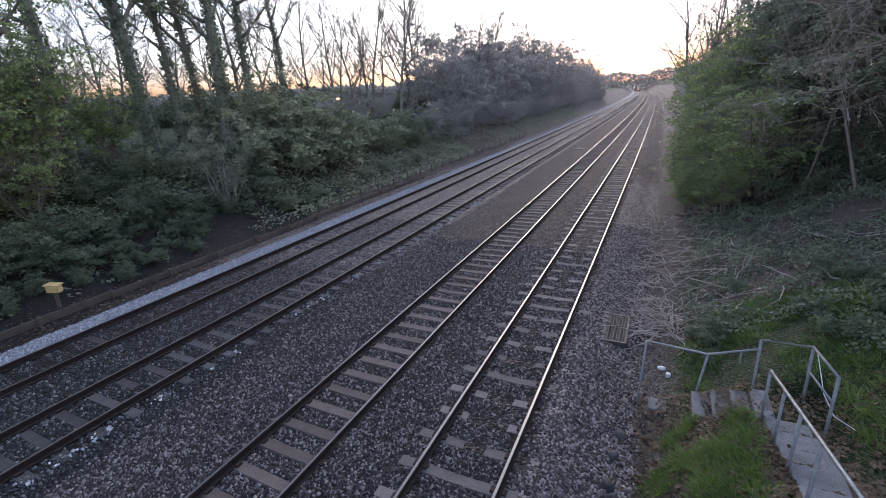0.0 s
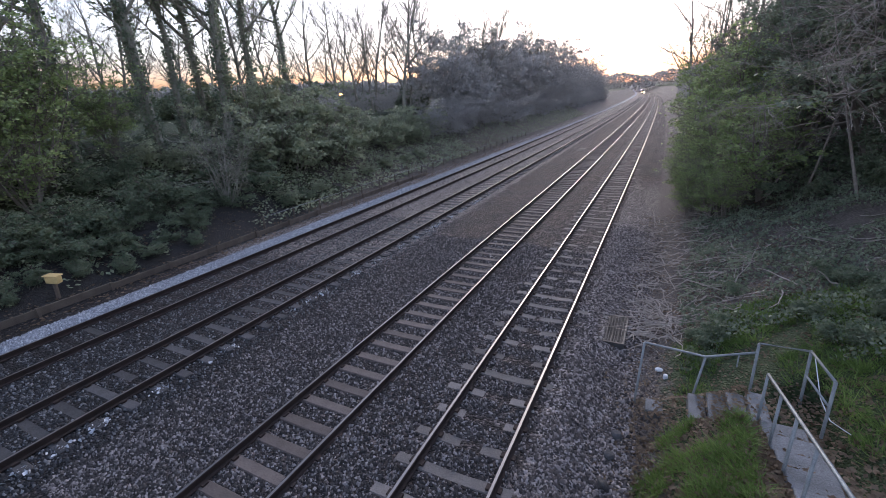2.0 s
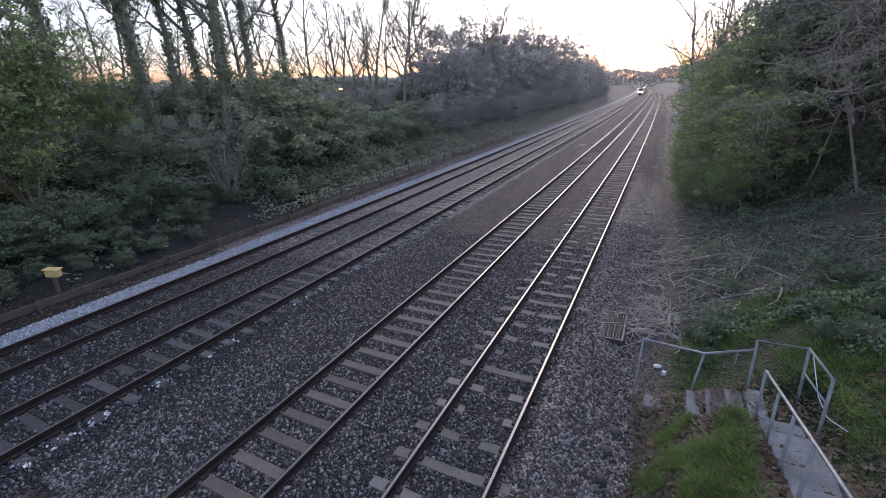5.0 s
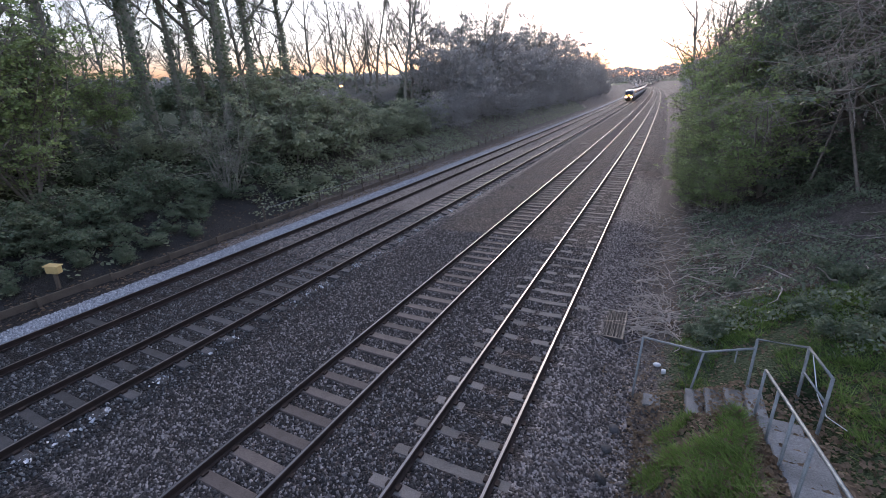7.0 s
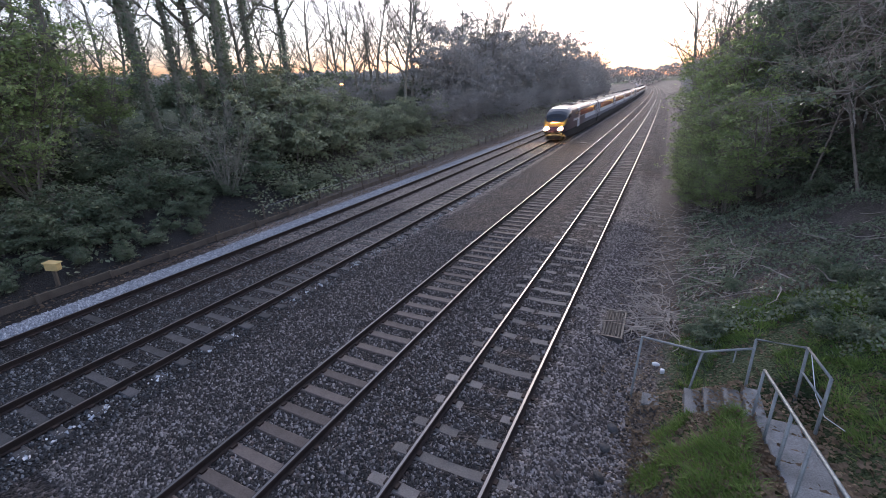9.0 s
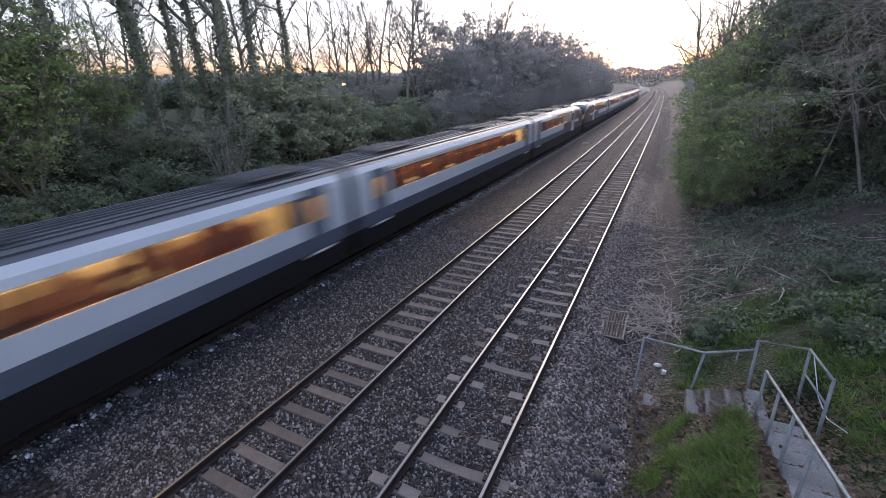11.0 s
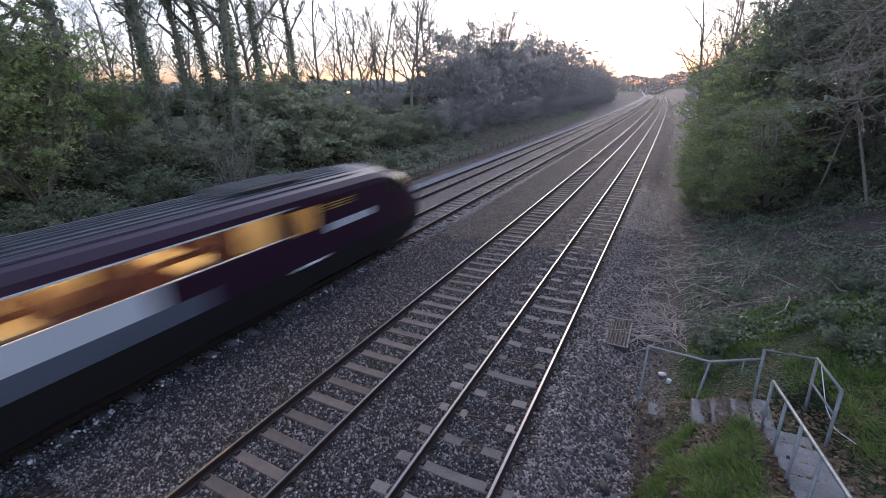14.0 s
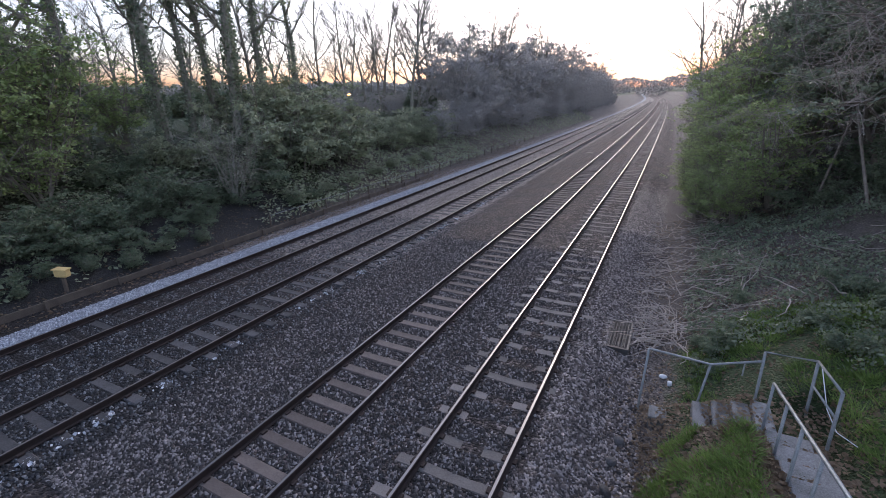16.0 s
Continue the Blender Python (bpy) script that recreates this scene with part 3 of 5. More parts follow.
def bogie(car, y):
    bm = bmesh.new()
    for s in (-1, 1):
        box(bm, s * 1.0 - 0.08, s * 1.0 + 0.08, y - 1.7, y + 1.7, 0.45, 0.75, bevel=0.04)
        box(bm, s * 1.0 - 0.12, s * 1.0 + 0.12, y - 0.35, y + 0.35, 0.35, 0.95, bevel=0.04)
    box(bm, -0.95, 0.95, y - 0.3, y + 0.3, 0.5, 0.85, bevel=0.03)
    b = part("bogie", bm, UNDER, car, "grimy black bogie frame")
    for dy in (-1.3, 1.3):
        bm = bmesh.new()
        for s in (-1, 1):
            bmesh.ops.create_cone(bm, cap_ends=True, segments=20, radius1=0.39, radius2=0.39, depth=0.13, matrix=pose(s * 0.7525, y + dy, 0.395, 0, 90, 0))
        bmesh.ops.create_cone(bm, cap_ends=True, segments=10, radius1=0.09, radius2=0.09, depth=1.5, matrix=pose(0, y + dy, 0.395, 0, 90, 0))
        part("wheelset", bm, WORN_RAIL, b)


def saloon(car, y0, y1, seats):
    """What shows through the windows: floor, lining, ceiling lights and seats."""
    bm = bmesh.new()
    box(bm, -1.25, 1.25, y0, y1, 1.40, 1.46)
    part("saloon_floor", bm, SEAT_BLUE, car)
    bm = bmesh.new()
    box(bm, -1.1, 1.1, y0, y1, 3.30, 3.34)
    for s in (-1, 1):
        box(bm, s * 1.26 - 0.02, s * 1.26 + 0.02, y0, y1, 1.46, 2.20)
    part("saloon_lining", bm, CREAM, car)
    bm = bmesh.new()
    for s in (-1, 1):
        box(bm, s * 0.55 - 0.14, s * 0.55 + 0.14, y0 + 0.2, y1 - 0.2, 3.25, 3.295)
        box(bm, s * 1.05 - 0.05, s * 1.05 + 0.05, y0 + 0.2, y1 - 0.2, 3.14, 3.18)
    part("ceiling_light", bm, SALOON_LIGHT, car, "warm glowing ceiling light strips")
    bm = bmesh.new()
    y = y0 + 0.7
    k = 0
    while y < y1 - 0.5:
        for x in (-0.95, -0.48, 0.48, 0.95):
            box(bm, x - 0.21, x + 0.21, y, y + 0.45, 1.46, 1.92, bevel=0.05)
            d = 0.0 if k % 2 else 0.42
            box(bm, x - 0.21, x + 0.21, y + d, y + d + 0.10, 1.85, 2.66, bevel=0.04)
        y, k = y + 0.98, k + 1
    part("seating", bm, seats, car, "rows of upholstered seats")["kind"] = "stuff"
    bm = bmesh.new()
    for x in (-0.72, 0.72):
        for j in range(int((y1 - y0) / 3.92)):
            box(bm, x - 0.42, x + 0.42, y0 + 1.9 + j * 3.92, y0 + 2.45 + j * 3.92, 2.20, 2.25)
    part("table_row", bm, CREAM, car)["kind"] = "stuff"


def windows(car, spans):
    for a, b in spans:
        for s in (-1, 1):
            bm = bmesh.new()
            vs = [bm.verts.new((s * x, y, z)) for x, z in ((1.368, 2.27), (1.346, 3.00)) for y in (a + 0.04, b - 0.04)]
            bm.faces.new((vs[0], vs[1], vs[3], vs[2]))
            ob = part("window", bm, GLASS, car)
            ob.visible_shadow = False


def door(car, y, paint, width=0.95):
    for s in (-1, 1):
        bm = bmesh.new()
        outer = [(y - width / 2, 1.22), (y + width / 2, 1.22), (y + width / 2, 3.26), (y - width / 2, 3.26)]
        inner = [(y - width / 2 + 0.14, 2.15), (y + width / 2 - 0.14, 2.15), (y + width / 2 - 0.14, 2.95), (y - width / 2 + 0.14, 2.95)]
        ring = [[bm.verts.new((s * w, a, b)) for a, b in loop] for w in (1.327, 1.383) for loop in (outer, inner)]
        for k in range(4):
            j = (k + 1) % 4
            for a, b in ((0, 1), (2, 3), (0, 2), (1, 3)):
                bm.faces.new((ring[a][k], ring[a][j], ring[b][j], ring[b][k]))
        bmesh.ops.recalc_face_normals(bm, faces=bm.faces)
        d = part("door", bm, paint, car, "sliding plug door")
        bm = bmesh.new()
        box(bm, s * 1.345 - 0.01, s * 1.345 + 0.01, y - width / 2 + 0.13, y + width / 2 - 0.13, 2.14, 2.96)
        part("pane", bm, GLASS, d).visible_shadow = False
        bm = bmesh.new()
        box(bm, s * 1.37 - 0.05, s * 1.37 + 0.05, y - width / 2, y + width / 2, 1.10, 1.16)
        part("door_step", bm, PAPER, car)
    bm = bmesh.new()
    box(bm, -0.5, 0.5, y - 0.5, y + 0.5, 3.28, 3.31)
    part("vestibule_light", bm, SALOON_LIGHT, car)
    bm = bmesh.new()
    box(bm, -1.2, 1.2, y - 0.62, y - 0.58, 1.4, 3.3)
    box(bm, -1.2, 1.2, y + 0.58, y + 0.62, 1.4, 3.3)
    box(bm, -0.1, 0.1, y - 0.6, y + 0.6, 1.4, 3.3)
    part("vestibule_wall", bm, CREAM, car)


def roof_kit(car, y0, y1):
    bm = bmesh.new()
    for k in range(-5, 6):                      # long ribs
        x = k * 0.2
        z = float(np.interp(abs(x), [q[0] for q in reversed(SECTION)], [q[1] for q in reversed(SECTION)]))
        box(bm, x - 0.022, x + 0.022, y0, y1, z - 0.02, z + 0.035)
    part("roof_rib", bm, ROOF, car)
    for a, b in ((y0 + 2.2, y0 + 5.0), (y0 + 0.52 * (y1 - y0), y0 + 0.52 * (y1 - y0) + 2.4), (y1 - 3.4, y1 - 1.0)):
        bm = bmesh.new()
        box(bm, -0.72, 0.72, a, b, 3.55, 3.80, bevel=0.05)
        unit = part("roof_unit", bm, ROOF_DARK, car, "dark louvred roof equipment")
        for j in range(6):
            c = a + 0.2 + j * (b - a - 0.4) / 6
            bm = bmesh.new()
            box(bm, -0.6, 0.6, c, c + 0.12, 3.803, 3.83)
            part("slat", bm, ROOF, unit)


def underframe(car, y0, y1):
    bm = bmesh.new()
    box(bm, -1.22, 1.22, y0 + 0.3, y1 - 0.3, 0.70, 1.16, bevel=0.03)
    for a, b in ((-4.6, -1.2), (-0.9, 2.0), (2.4, 4.7)):
        box(bm, -1.26, 1.26, a, b, 0.24, 0.75, bevel=0.06)
    part("underframe", bm, UNDER, car, "grimy black underframe and equipment boxes")


PAINTS = [WHITE, LOWER, BAND, ROOF, PURPLE, YELLOW, DARK_GLASS, GOLD, UNDER, WHITE]
DOORS = [-10.1, 10.1]


def is_door(y, doors, w=0.95):
    return any(abs(y - d) < w / 2 for d in doors)


def mid_car(gold=False):
    car = empty("railway_carriage", "silver-white diesel train carriage with dark window band and lit saloon", "train carriage", "cars of the passing train")
    wins = [(-8.9 + k * 2.26, -8.9 + k * 2.26 + 1.84) for k in range(8)]
    ys = sorted({-11.65, 11.65, *[q for w in wins for q in w], *[d + s * 0.475 for d in DOORS for s in (-1, 1)], -9.3, 9.5})
    v, f, i = shell(ys, lambda a, y, b: (a, y, b), lambda r, y: 8 if r <= 0 else 1 if r == 1 else 2 if r in (3, 4) and -9.3 < y < 9.5 else 3 if r >= 7 else 0,
                    lambda r, y: (r in (3, 4) and any(a < y < b for a, b in wins)) or (r in (2, 3, 4, 5) and is_door(y, DOORS)))
    body = part("body", (v, f), PAINTS, car, "silver-white painted steel bodyshell")
    body.data.polygons.foreach_set("material_index", np.array(i, np.int32))
    windows(car, wins)
    if gold:
        for s in (-1, 1):
            bm = bmesh.new()
            box(bm, s * 1.334 - 0.016, s * 1.334 + 0.016, -9.4, 9.5, 3.12, 3.148)
            part("gold_line", bm, GOLD, car, "thin gold line over the windows")
    saloon(car, -9.3, 9.3, SEAT_RED)
    for d in DOORS:
        door(car, d, LOWER)
    roof_kit(car, -11.4, 11.4)
    underframe(car, -11.6, 11.6)
    bogie(car, -8.0), bogie(car, 8.0)
    for s in (-1, 1):
        bm = bmesh.new()
        box(bm, -1.05, 1.05, s * 11.65 - (0.3 if s < 0 else 0), s * 11.65 + (0.3 if s > 0 else 0), 0.9, 3.45, bevel=0.05)
        part("gangway", bm, UNDER, car, "black rubber gangway bellows")
    return car


NOSE = [(0.0, 0.68, 0.56), (0.12, 0.79, 0.63), (0.4, 0.87, 0.73), (1.0, 0.93, 0.83), (1.8, 0.97, 0.92), (2.6, 0.99, 0.975), (3.4, 1.0, 0.995), (4.4, 1.0, 1.0)]   # from the tip: width, height


def nose_car():
    """A driving car; its streamlined cab is at the low end of y."""
    car = empty("driving_carriage", "plum and silver diesel train driving car with yellow nose", "train carriage", "cars of the passing train")
    tip = -12.3
    dist, wid, hei = zip(*NOSE)
    cab_door, other = [tip + 7.6], [10.1]
    small = [(tip + 5.0, tip + 6.2)]
    wins = [(tip + 8.9 + k * 2.26, tip + 8.9 + k * 2.26 + 1.84) for k in range(5)]
    ys = sorted({*[tip + d for d in dist], 11.65, *[q for w in wins + small for q in w], *[d + s * 0.6 for d in cab_door for s in (-1, 1)], *[d + s * 0.475 for d in other for s in (-1, 1)],
                 tip + 12.4, 9.4, *[tip + 12.4 + 0.5 * k for k in range(1, 5)]})

    def shape(a, y, b):
        d = y - tip
        w, h = float(np.interp(d, dist, wid)), float(np.interp(d, dist, hei))
        top = 0.9 + (b - 0.9) * h if b > 0.9 else b
        # the windscreen leans back: upper rings trail behind the tip
        back = 1.1 * max(0.0, (b - 1.9) / 1.83) * max(0.0, 1 - d / 4.4) if b > 1.9 else 0.0
        return (a * w, y + back, top if b > 0.9 else max(b, 1.02 - 0.45 * d))

    def paint(r, y):
        d = y - tip
        if r < 0:
            return 8 if y > 0 or r > -2 else 4 if r > -4 else 5 if r > -6 else 6
        if r == 0:
            return 8
        if d < 0.4 and 2 < r < 5:
            return 5
        if (r >= 5 and d < 1.3) or (r >= 6 and d < 2.4) or (r in (4, 5) and 1.0 < d < 2.6):
            return 6
        if r >= 7 and d < 4.4:
            return 3
        slant = 12.4 + (r - 1) * 0.62
        if r >= 8 and d > 3.4:
            return 3
        if abs(d - 7.6) < 0.6 and r < 7:
            return 9
        if r in (3, 4) and 8.3 < d < 21.7:
            return 2
        if d < (slant - 1.2 if r < 3 else slant + 0.8 * (r - 4)):
            return 4
        return 1 if r == 1 else 3 if r >= 7 else 0

    v, f, i = shell(ys, shape, paint, lambda r, y: (r in (3, 4) and any(a < y < b for a, b in wins)) or (r in (2, 3, 4, 5) and (is_door(y, cab_door, 1.2) or is_door(y, other))))
    body = part("body", (v, f), PAINTS, car, "plum and silver bodyshell with yellow nose")
    body.data.polygons.foreach_set("material_index", np.array(i, np.int32))
    windows(car, wins)
    saloon(car, tip + 8.8, 9.3, SEAT_RED)
    door(car, tip + 7.6, WHITE, 1.2)
    door(car, 10.1, LOWER)
    roof_kit(car, tip + 4.6, 11.4)
    underframe(car, tip + 2.2, 11.6)
    bogie(car, -8.0), bogie(car, 8.0)
    bm = bmesh.new()
    box(bm, -1.05, 1.05, 11.65, 11.95, 0.9, 3.45, bevel=0.05)
    part("gangway", bm, UNDER, car)
    for s in (-1, 1):
        bm = bmesh.new()
        for k in range(5):      # lettering on the side, kept as plain strokes
            box(bm, s * 1.376 - 0.006, s * 1.376 + 0.006, tip + 4.2 + k * 0.50, tip + 4.62 + k * 0.50, 1.94, 2.20)
        part("side_lettering", bm, WHITE, car, "white lettering strokes on plum paint")
        bm = bmesh.new()
        # the glow of a small lit window with blinds, painted as gold strokes
        for k in range(3):
            box(bm, s * 1.366 - 0.008, s * 1.366 + 0.008, tip + 5.4, tip + 6.7, 2.66 + k * 0.09, 2.69 + k * 0.09)
        part("lit_blind_lines", bm, GOLD, car, "gold lines painted for a small lit window with blinds")
        bm = bmesh.new()
        bmesh.ops.create_uvsphere(bm, u_segments=12, v_segments=8, radius=0.19, matrix=pose(s * 0.78, tip + 0.02, 1.44))
        part("headlight", bm, LENS, car, "round headlight at the nose")
        bm = bmesh.new()
        bmesh.ops.create_uvsphere(bm, u_segments=10, v_segments=6, radius=0.09, matrix=pose(s * 0.50, tip + 0.06, 1.38))
        part("tail_light", bm, LENS, car, "small marker and tail light")
    bm = bmesh.new()
    box(bm, -0.85, 0.85, tip + 0.05, tip + 1.2, 0.22, 0.80, bevel=0.12)
    part("fairing", bm, UNDER, car, "coupler fairing under the nose")
    bm = bmesh.new()
    box(bm, -0.38, 0.38, tip + 0.52, tip + 0.62, 2.0, 2.1, bevel=0.01)
    part("destination_display", bm, DARK_GLASS, car, "small display over the nose")
    for s in (-1, 1):
        for z in (2.235, 3.055):
            bm = bmesh.new()
            box(bm, s * 1.36 - 0.02, s * 1.36 + 0.02, tip + 8.3, 9.3, z - 0.018, z + 0.018)
            part("white_line", bm, WHITE, car, "thin white line along the windows")
    bm = bmesh.new()
    box(bm, -0.12, 0.12, tip - 0.18, tip + 0.5, 0.85, 1.05, bevel=0.03)
    part("coupler", bm, UNDER, car)
    return car


def glow(car, name, mat):
    """Lights this car's lamps, leaving the other cars' lamps dark."""
    for ch in car.children_recursive:
        if ch.name.split(".")[0] == name:
            ch.material_slots[0].link = "OBJECT"
            ch.material_slots[0].material = mat


middle, driving = mid_car(), nose_car()
first_class = mid_car(gold=True)
tagged(first_class, "silver-white carriage with gold line over its dark window band")
CARS = []            # the car, how far its middle is behind the leading nose, whether its cab trails
far_off = pose(0, 600, 0)
for unit in range(2):
    start = unit * (5 * PITCH + 1.2)
    for k in range(5):
        src = driving if k in (0, 4) else first_class if (k == 3) else middle
        fresh = (src is driving and unit == 0 and k == 0) or (src is first_class and unit == 0) or (src is middle and unit == 0 and k == 1)
        car = src if fresh else copy_thing(src, far_off)
        mid = start + 12.3 + k * PITCH + (0.3 if k else 0)
        CARS.append((car, mid, k == 4))
glow(CARS[0][0], "headlight", HEAD_LIGHT)
glow(CARS[0][0], "destination_display", STREET_GLOW)
glow(CARS[9][0], "fairing", BLUE)
glow(CARS[9][0], "tail_light", TAIL_LIGHT)
for ch in CARS[9][0].children:          # the last car's cab door is plum, not white
    slot = 9 if ch.name.startswith("body") else 0
    if ch.name.startswith(("body", "door")) and not ch.name.startswith("door_step") and ch.material_slots[slot].material == WHITE:
        ch.material_slots[slot].link = "OBJECT"
        ch.material_slots[slot].material = PURPLE


# ---- steps, handrails and lineside things ----
def step(x0, x1, y0, y1, top, tilt=0.0):
    bm = bmesh.new()
    box(bm, x0, x1, y0, y1, top - 0.24, top, bevel=0.015)
    s = part("step", bm, STEP_STONE, STAIRS)
    s.rotation_euler.x = tilt
    return s


STAIRS = empty("concrete_stairs", "worn grey concrete steps strewn with dead leaves", "stairs", kind="structure")
bm = bmesh.new()
box(bm, 0.22, 0.56, 8.42, 8.84, -0.50, -0.13, bevel=0.02)
part("step", bm, STEP_STONE, STAIRS)
for k in range(1, 5):
    step(0.66 + 0.315 * k, 0.955 + 0.315 * k, 7.72, 8.82, 0.13 + 0.11 * k)
for k in range(11):
    step(2.0, 2.62 + 0.04 * (k % 3), 7.90 - 0.5 * (k + 1) + 0.05, 7.84 - 0.5 * k + 0.03 * (k % 2), 0.56 + 0.125 * (k + 1))


def tube(name, pts, r, parent, mat=GALV):
    ob = part(name, tubes([[(Vector(p), r) for p in pts]], 10), mat, parent)
    for f in ob.data.polygons:
        f.use_smooth = len(f.vertices) == 4
    return ob


def handrail_far():
    h = empty("handrail", "galvanised tube handrail round the landing", "handrail", "stair handrails")
    tops = [(0.067, 8.9, 1.173), (1.185, 8.9, 1.10), (1.2, 8.9, 1.08), (1.98, 8.9, 1.39), (1.99, 8.9, 1.59), (2.763, 8.9, 1.61), (2.80, 7.76, 1.73)]
    tube("rail", [tops[0], tops[1], tops[3]], 0.024, h)
    tube("rail", [tops[4], tops[5], tops[6]], 0.024, h)
    tube("post", [(0.0, 8.86, -0.5), tops[0]], 0.024, h)
    tube("post", [(1.05, 8.90, -0.1), tops[1]], 0.024, h)
    tube("post", [(2.0, 8.88, 0.3), tops[4]], 0.026, h)
    tube("post", [(2.80, 8.90, 0.4), tops[5]], 0.026, h)
    tube("post", [(2.84, 7.80, 0.4), tops[6]], 0.026, h)
    tube("short_post", [(1.72, 8.9, 1.0), (1.72, 8.9, 1.29)], 0.014, h)
    tube("middle_rail", [(2.78, 8.90, 1.10), (2.82, 7.78, 1.24)], 0.020, h)
    tube("loose_cable", [(2.81, 8.88, 1.58), (2.86, 8.3, 1.05), (2.92, 7.9, 0.92), (3.1, 7.6, 0.95)], 0.008, h, PAPER)


def handrail_near():
    h = empty("handrail", "galvanised tube handrail rising beside the steps", "handrail", "stair handrails")
    z = lambda y: 1.52 + 0.25 * (7.98 - y)
    tube("rail", [(2.0, 7.98, z(7.98)), (2.0, 5.6, z(5.6)), (2.0, 2.4, z(2.4))], 0.024, h)
    for y in (7.98, 7.1, 6.3, 5.5, 4.4, 3.2):
        tube("post", [(2.0, y, z(y) - 1.15), (2.0, y, z(y))], 0.024, h)


handrail_far(), handrail_near()


def grating():
    g = empty("drain_grating", "rusty steel catchpit grating set in ballast", "drain grating")
    bm = bmesh.new()
    for a, b, c, d in ((-1.12, -1.07, 11.0, 12.6), (-0.45, -0.40, 11.0, 12.6), (-1.07, -0.45, 11.0, 11.05), (-1.07, -0.45, 12.55, 12.6)):
        box(bm, a, b, c, d, -0.40, -0.205)
    part("frame", bm, GRATE, g)
    for k in range(26):
        bm = bmesh.new()
        y = 11.08 + k * 0.057
        box(bm, -1.068, -0.452, y, y + 0.018, -0.26, -0.212)
        part("bar", bm, GRATE, g)
    for k in range(7):
        bm = bmesh.new()
        x = -0.99 + k * 0.078
        box(bm, x, x + 0.016, 11.052, 12.548, -0.255, -0.216)
        part("cross_bar", bm, GRATE, g)
    bm = bmesh.new()
    box(bm, -1.06, -0.46, 11.06, 12.54, -0.37, -0.35)
    part("sump", bm, UNDER, g)


grating()


def marker_box():
    t = empty("marker_post", "small cream-yellow box on a short post in brambles", "marker post")
    bm = bmesh.new()
    box(bm, -0.24, 0.24, -0.14, 0.14, 0.62, 0.92, bevel=0.04)
    b = part("box", bm, BOX_YELLOW, t, "faded cream-yellow box")
    bm = bmesh.new()
    box(bm, -0.27, 0.27, -0.17, 0.17, 0.905, 0.95, bevel=0.015)
    part("lid", bm, BOX_YELLOW, b)
    bm = bmesh.new()
    box(bm, -0.06, 0.06, -0.05, 0.05, -0.3, 0.74, bevel=0.01)
    part("post", bm, TIMBER, t)
    t.matrix_basis = pose(-19.95, 6.75, ground_z(-19.95, 6.75), 0, 4, 25)


marker_box()


def edge_boards():
    e = empty("retaining_edge", "low dark timber edging boards along the cess", "edging", kind="structure")
    for k in range(14):
        y = 1.0 + k * 2.4
        bm = bmesh.new()
        box(bm, -19.28, -19.22, y, y + 2.38, -0.62, -0.22 + 0.02 * (k % 3), bevel=0.008)
        part("board", bm, TIMBER, e)
        bm = bmesh.new()
        box(bm, -19.22, -19.12, y - 0.05, y + 0.05, -0.7, -0.14, bevel=0.008)
        part("stake", bm, TIMBER, e)


edge_boards()


def cess_fence():
    f = empty("post_fence", "low post and wire handrail along the cess", "fence")
    ys = [16.5 + 2.3 * k for k in range(24)]
    for y in ys:
        bm = bmesh.new()
        x = -19.75 + bend(y)
        z = ground_z(x, y)
        box(bm, x - 0.04, x + 0.04, y - 0.04, y + 0.04, z - 0.2, z + 0.72, bevel=0.006)
        part("post", bm, TIMBER, f)
    for dz in (0.66,):
        tube("wire", [(-19.70 + bend(y), y, ground_z(-19.75 + bend(y), y) + dz) for y in ys], 0.016, f, GALV)


cess_fence()


def lineside_bits():
    bm = bmesh.new()
    bmesh.ops.create_icosphere(bm, subdivisions=2, radius=0.075, matrix=pose(0.46, 10.25, ground_z(0.46, 10.25) + 0.04) @ Matrix.Diagonal((1.3, 0.9, 0.7, 1)))
    tagged(part("litter_bag", bm, PAPER), "crumpled white plastic litter by the steps", "litter")
    bm = bmesh.new()
    zc = ground_z(0.60, 9.93)
    box(bm, 0.55, 0.65, 9.88, 9.98, zc - 0.02, zc + 0.10, bevel=0.02)
    tagged(part("litter_cup", bm, PAPER), "small white plastic cup on dead leaves", "litter")
    # a line-side cover in the wide gap far along
    bm = bmesh.new()
    x = -8.3 + bend(52)
    box(bm, x - 0.35, x + 0.35, 51.5, 52.6, -0.26, -0.12, bevel=0.02)
    tagged(part("cable_cover", bm, CONCRETE_PALE), "flat pale concrete cable cover in the ballast", "cable cover")
    for k, (x, y) in enumerate(((-0.22, 7.64), (-0.32, 7.05), (-0.31, 6.33))):
        bm = bmesh.new()
        bmesh.ops.create_icosphere(bm, subdivisions=2, radius=0.11, matrix=pose(x, y, ground_z(x, y) + 0.03, 20 * k, 30, 50 * k) @ Matrix.Diagonal((1.4, 1, 0.6, 1)))
        for v in bm.verts:
            v.co += Vector((noise.noise(v.co * 6), noise.noise(v.co * 6 + Vector((9, 0, 0))), 0)) * 0.05
        tagged(part("lump_of_concrete", bm, CONCRETE_DARK), "broken dark lump of concrete on ballast", "rubble", "rubble by the mound")


lineside_bits()


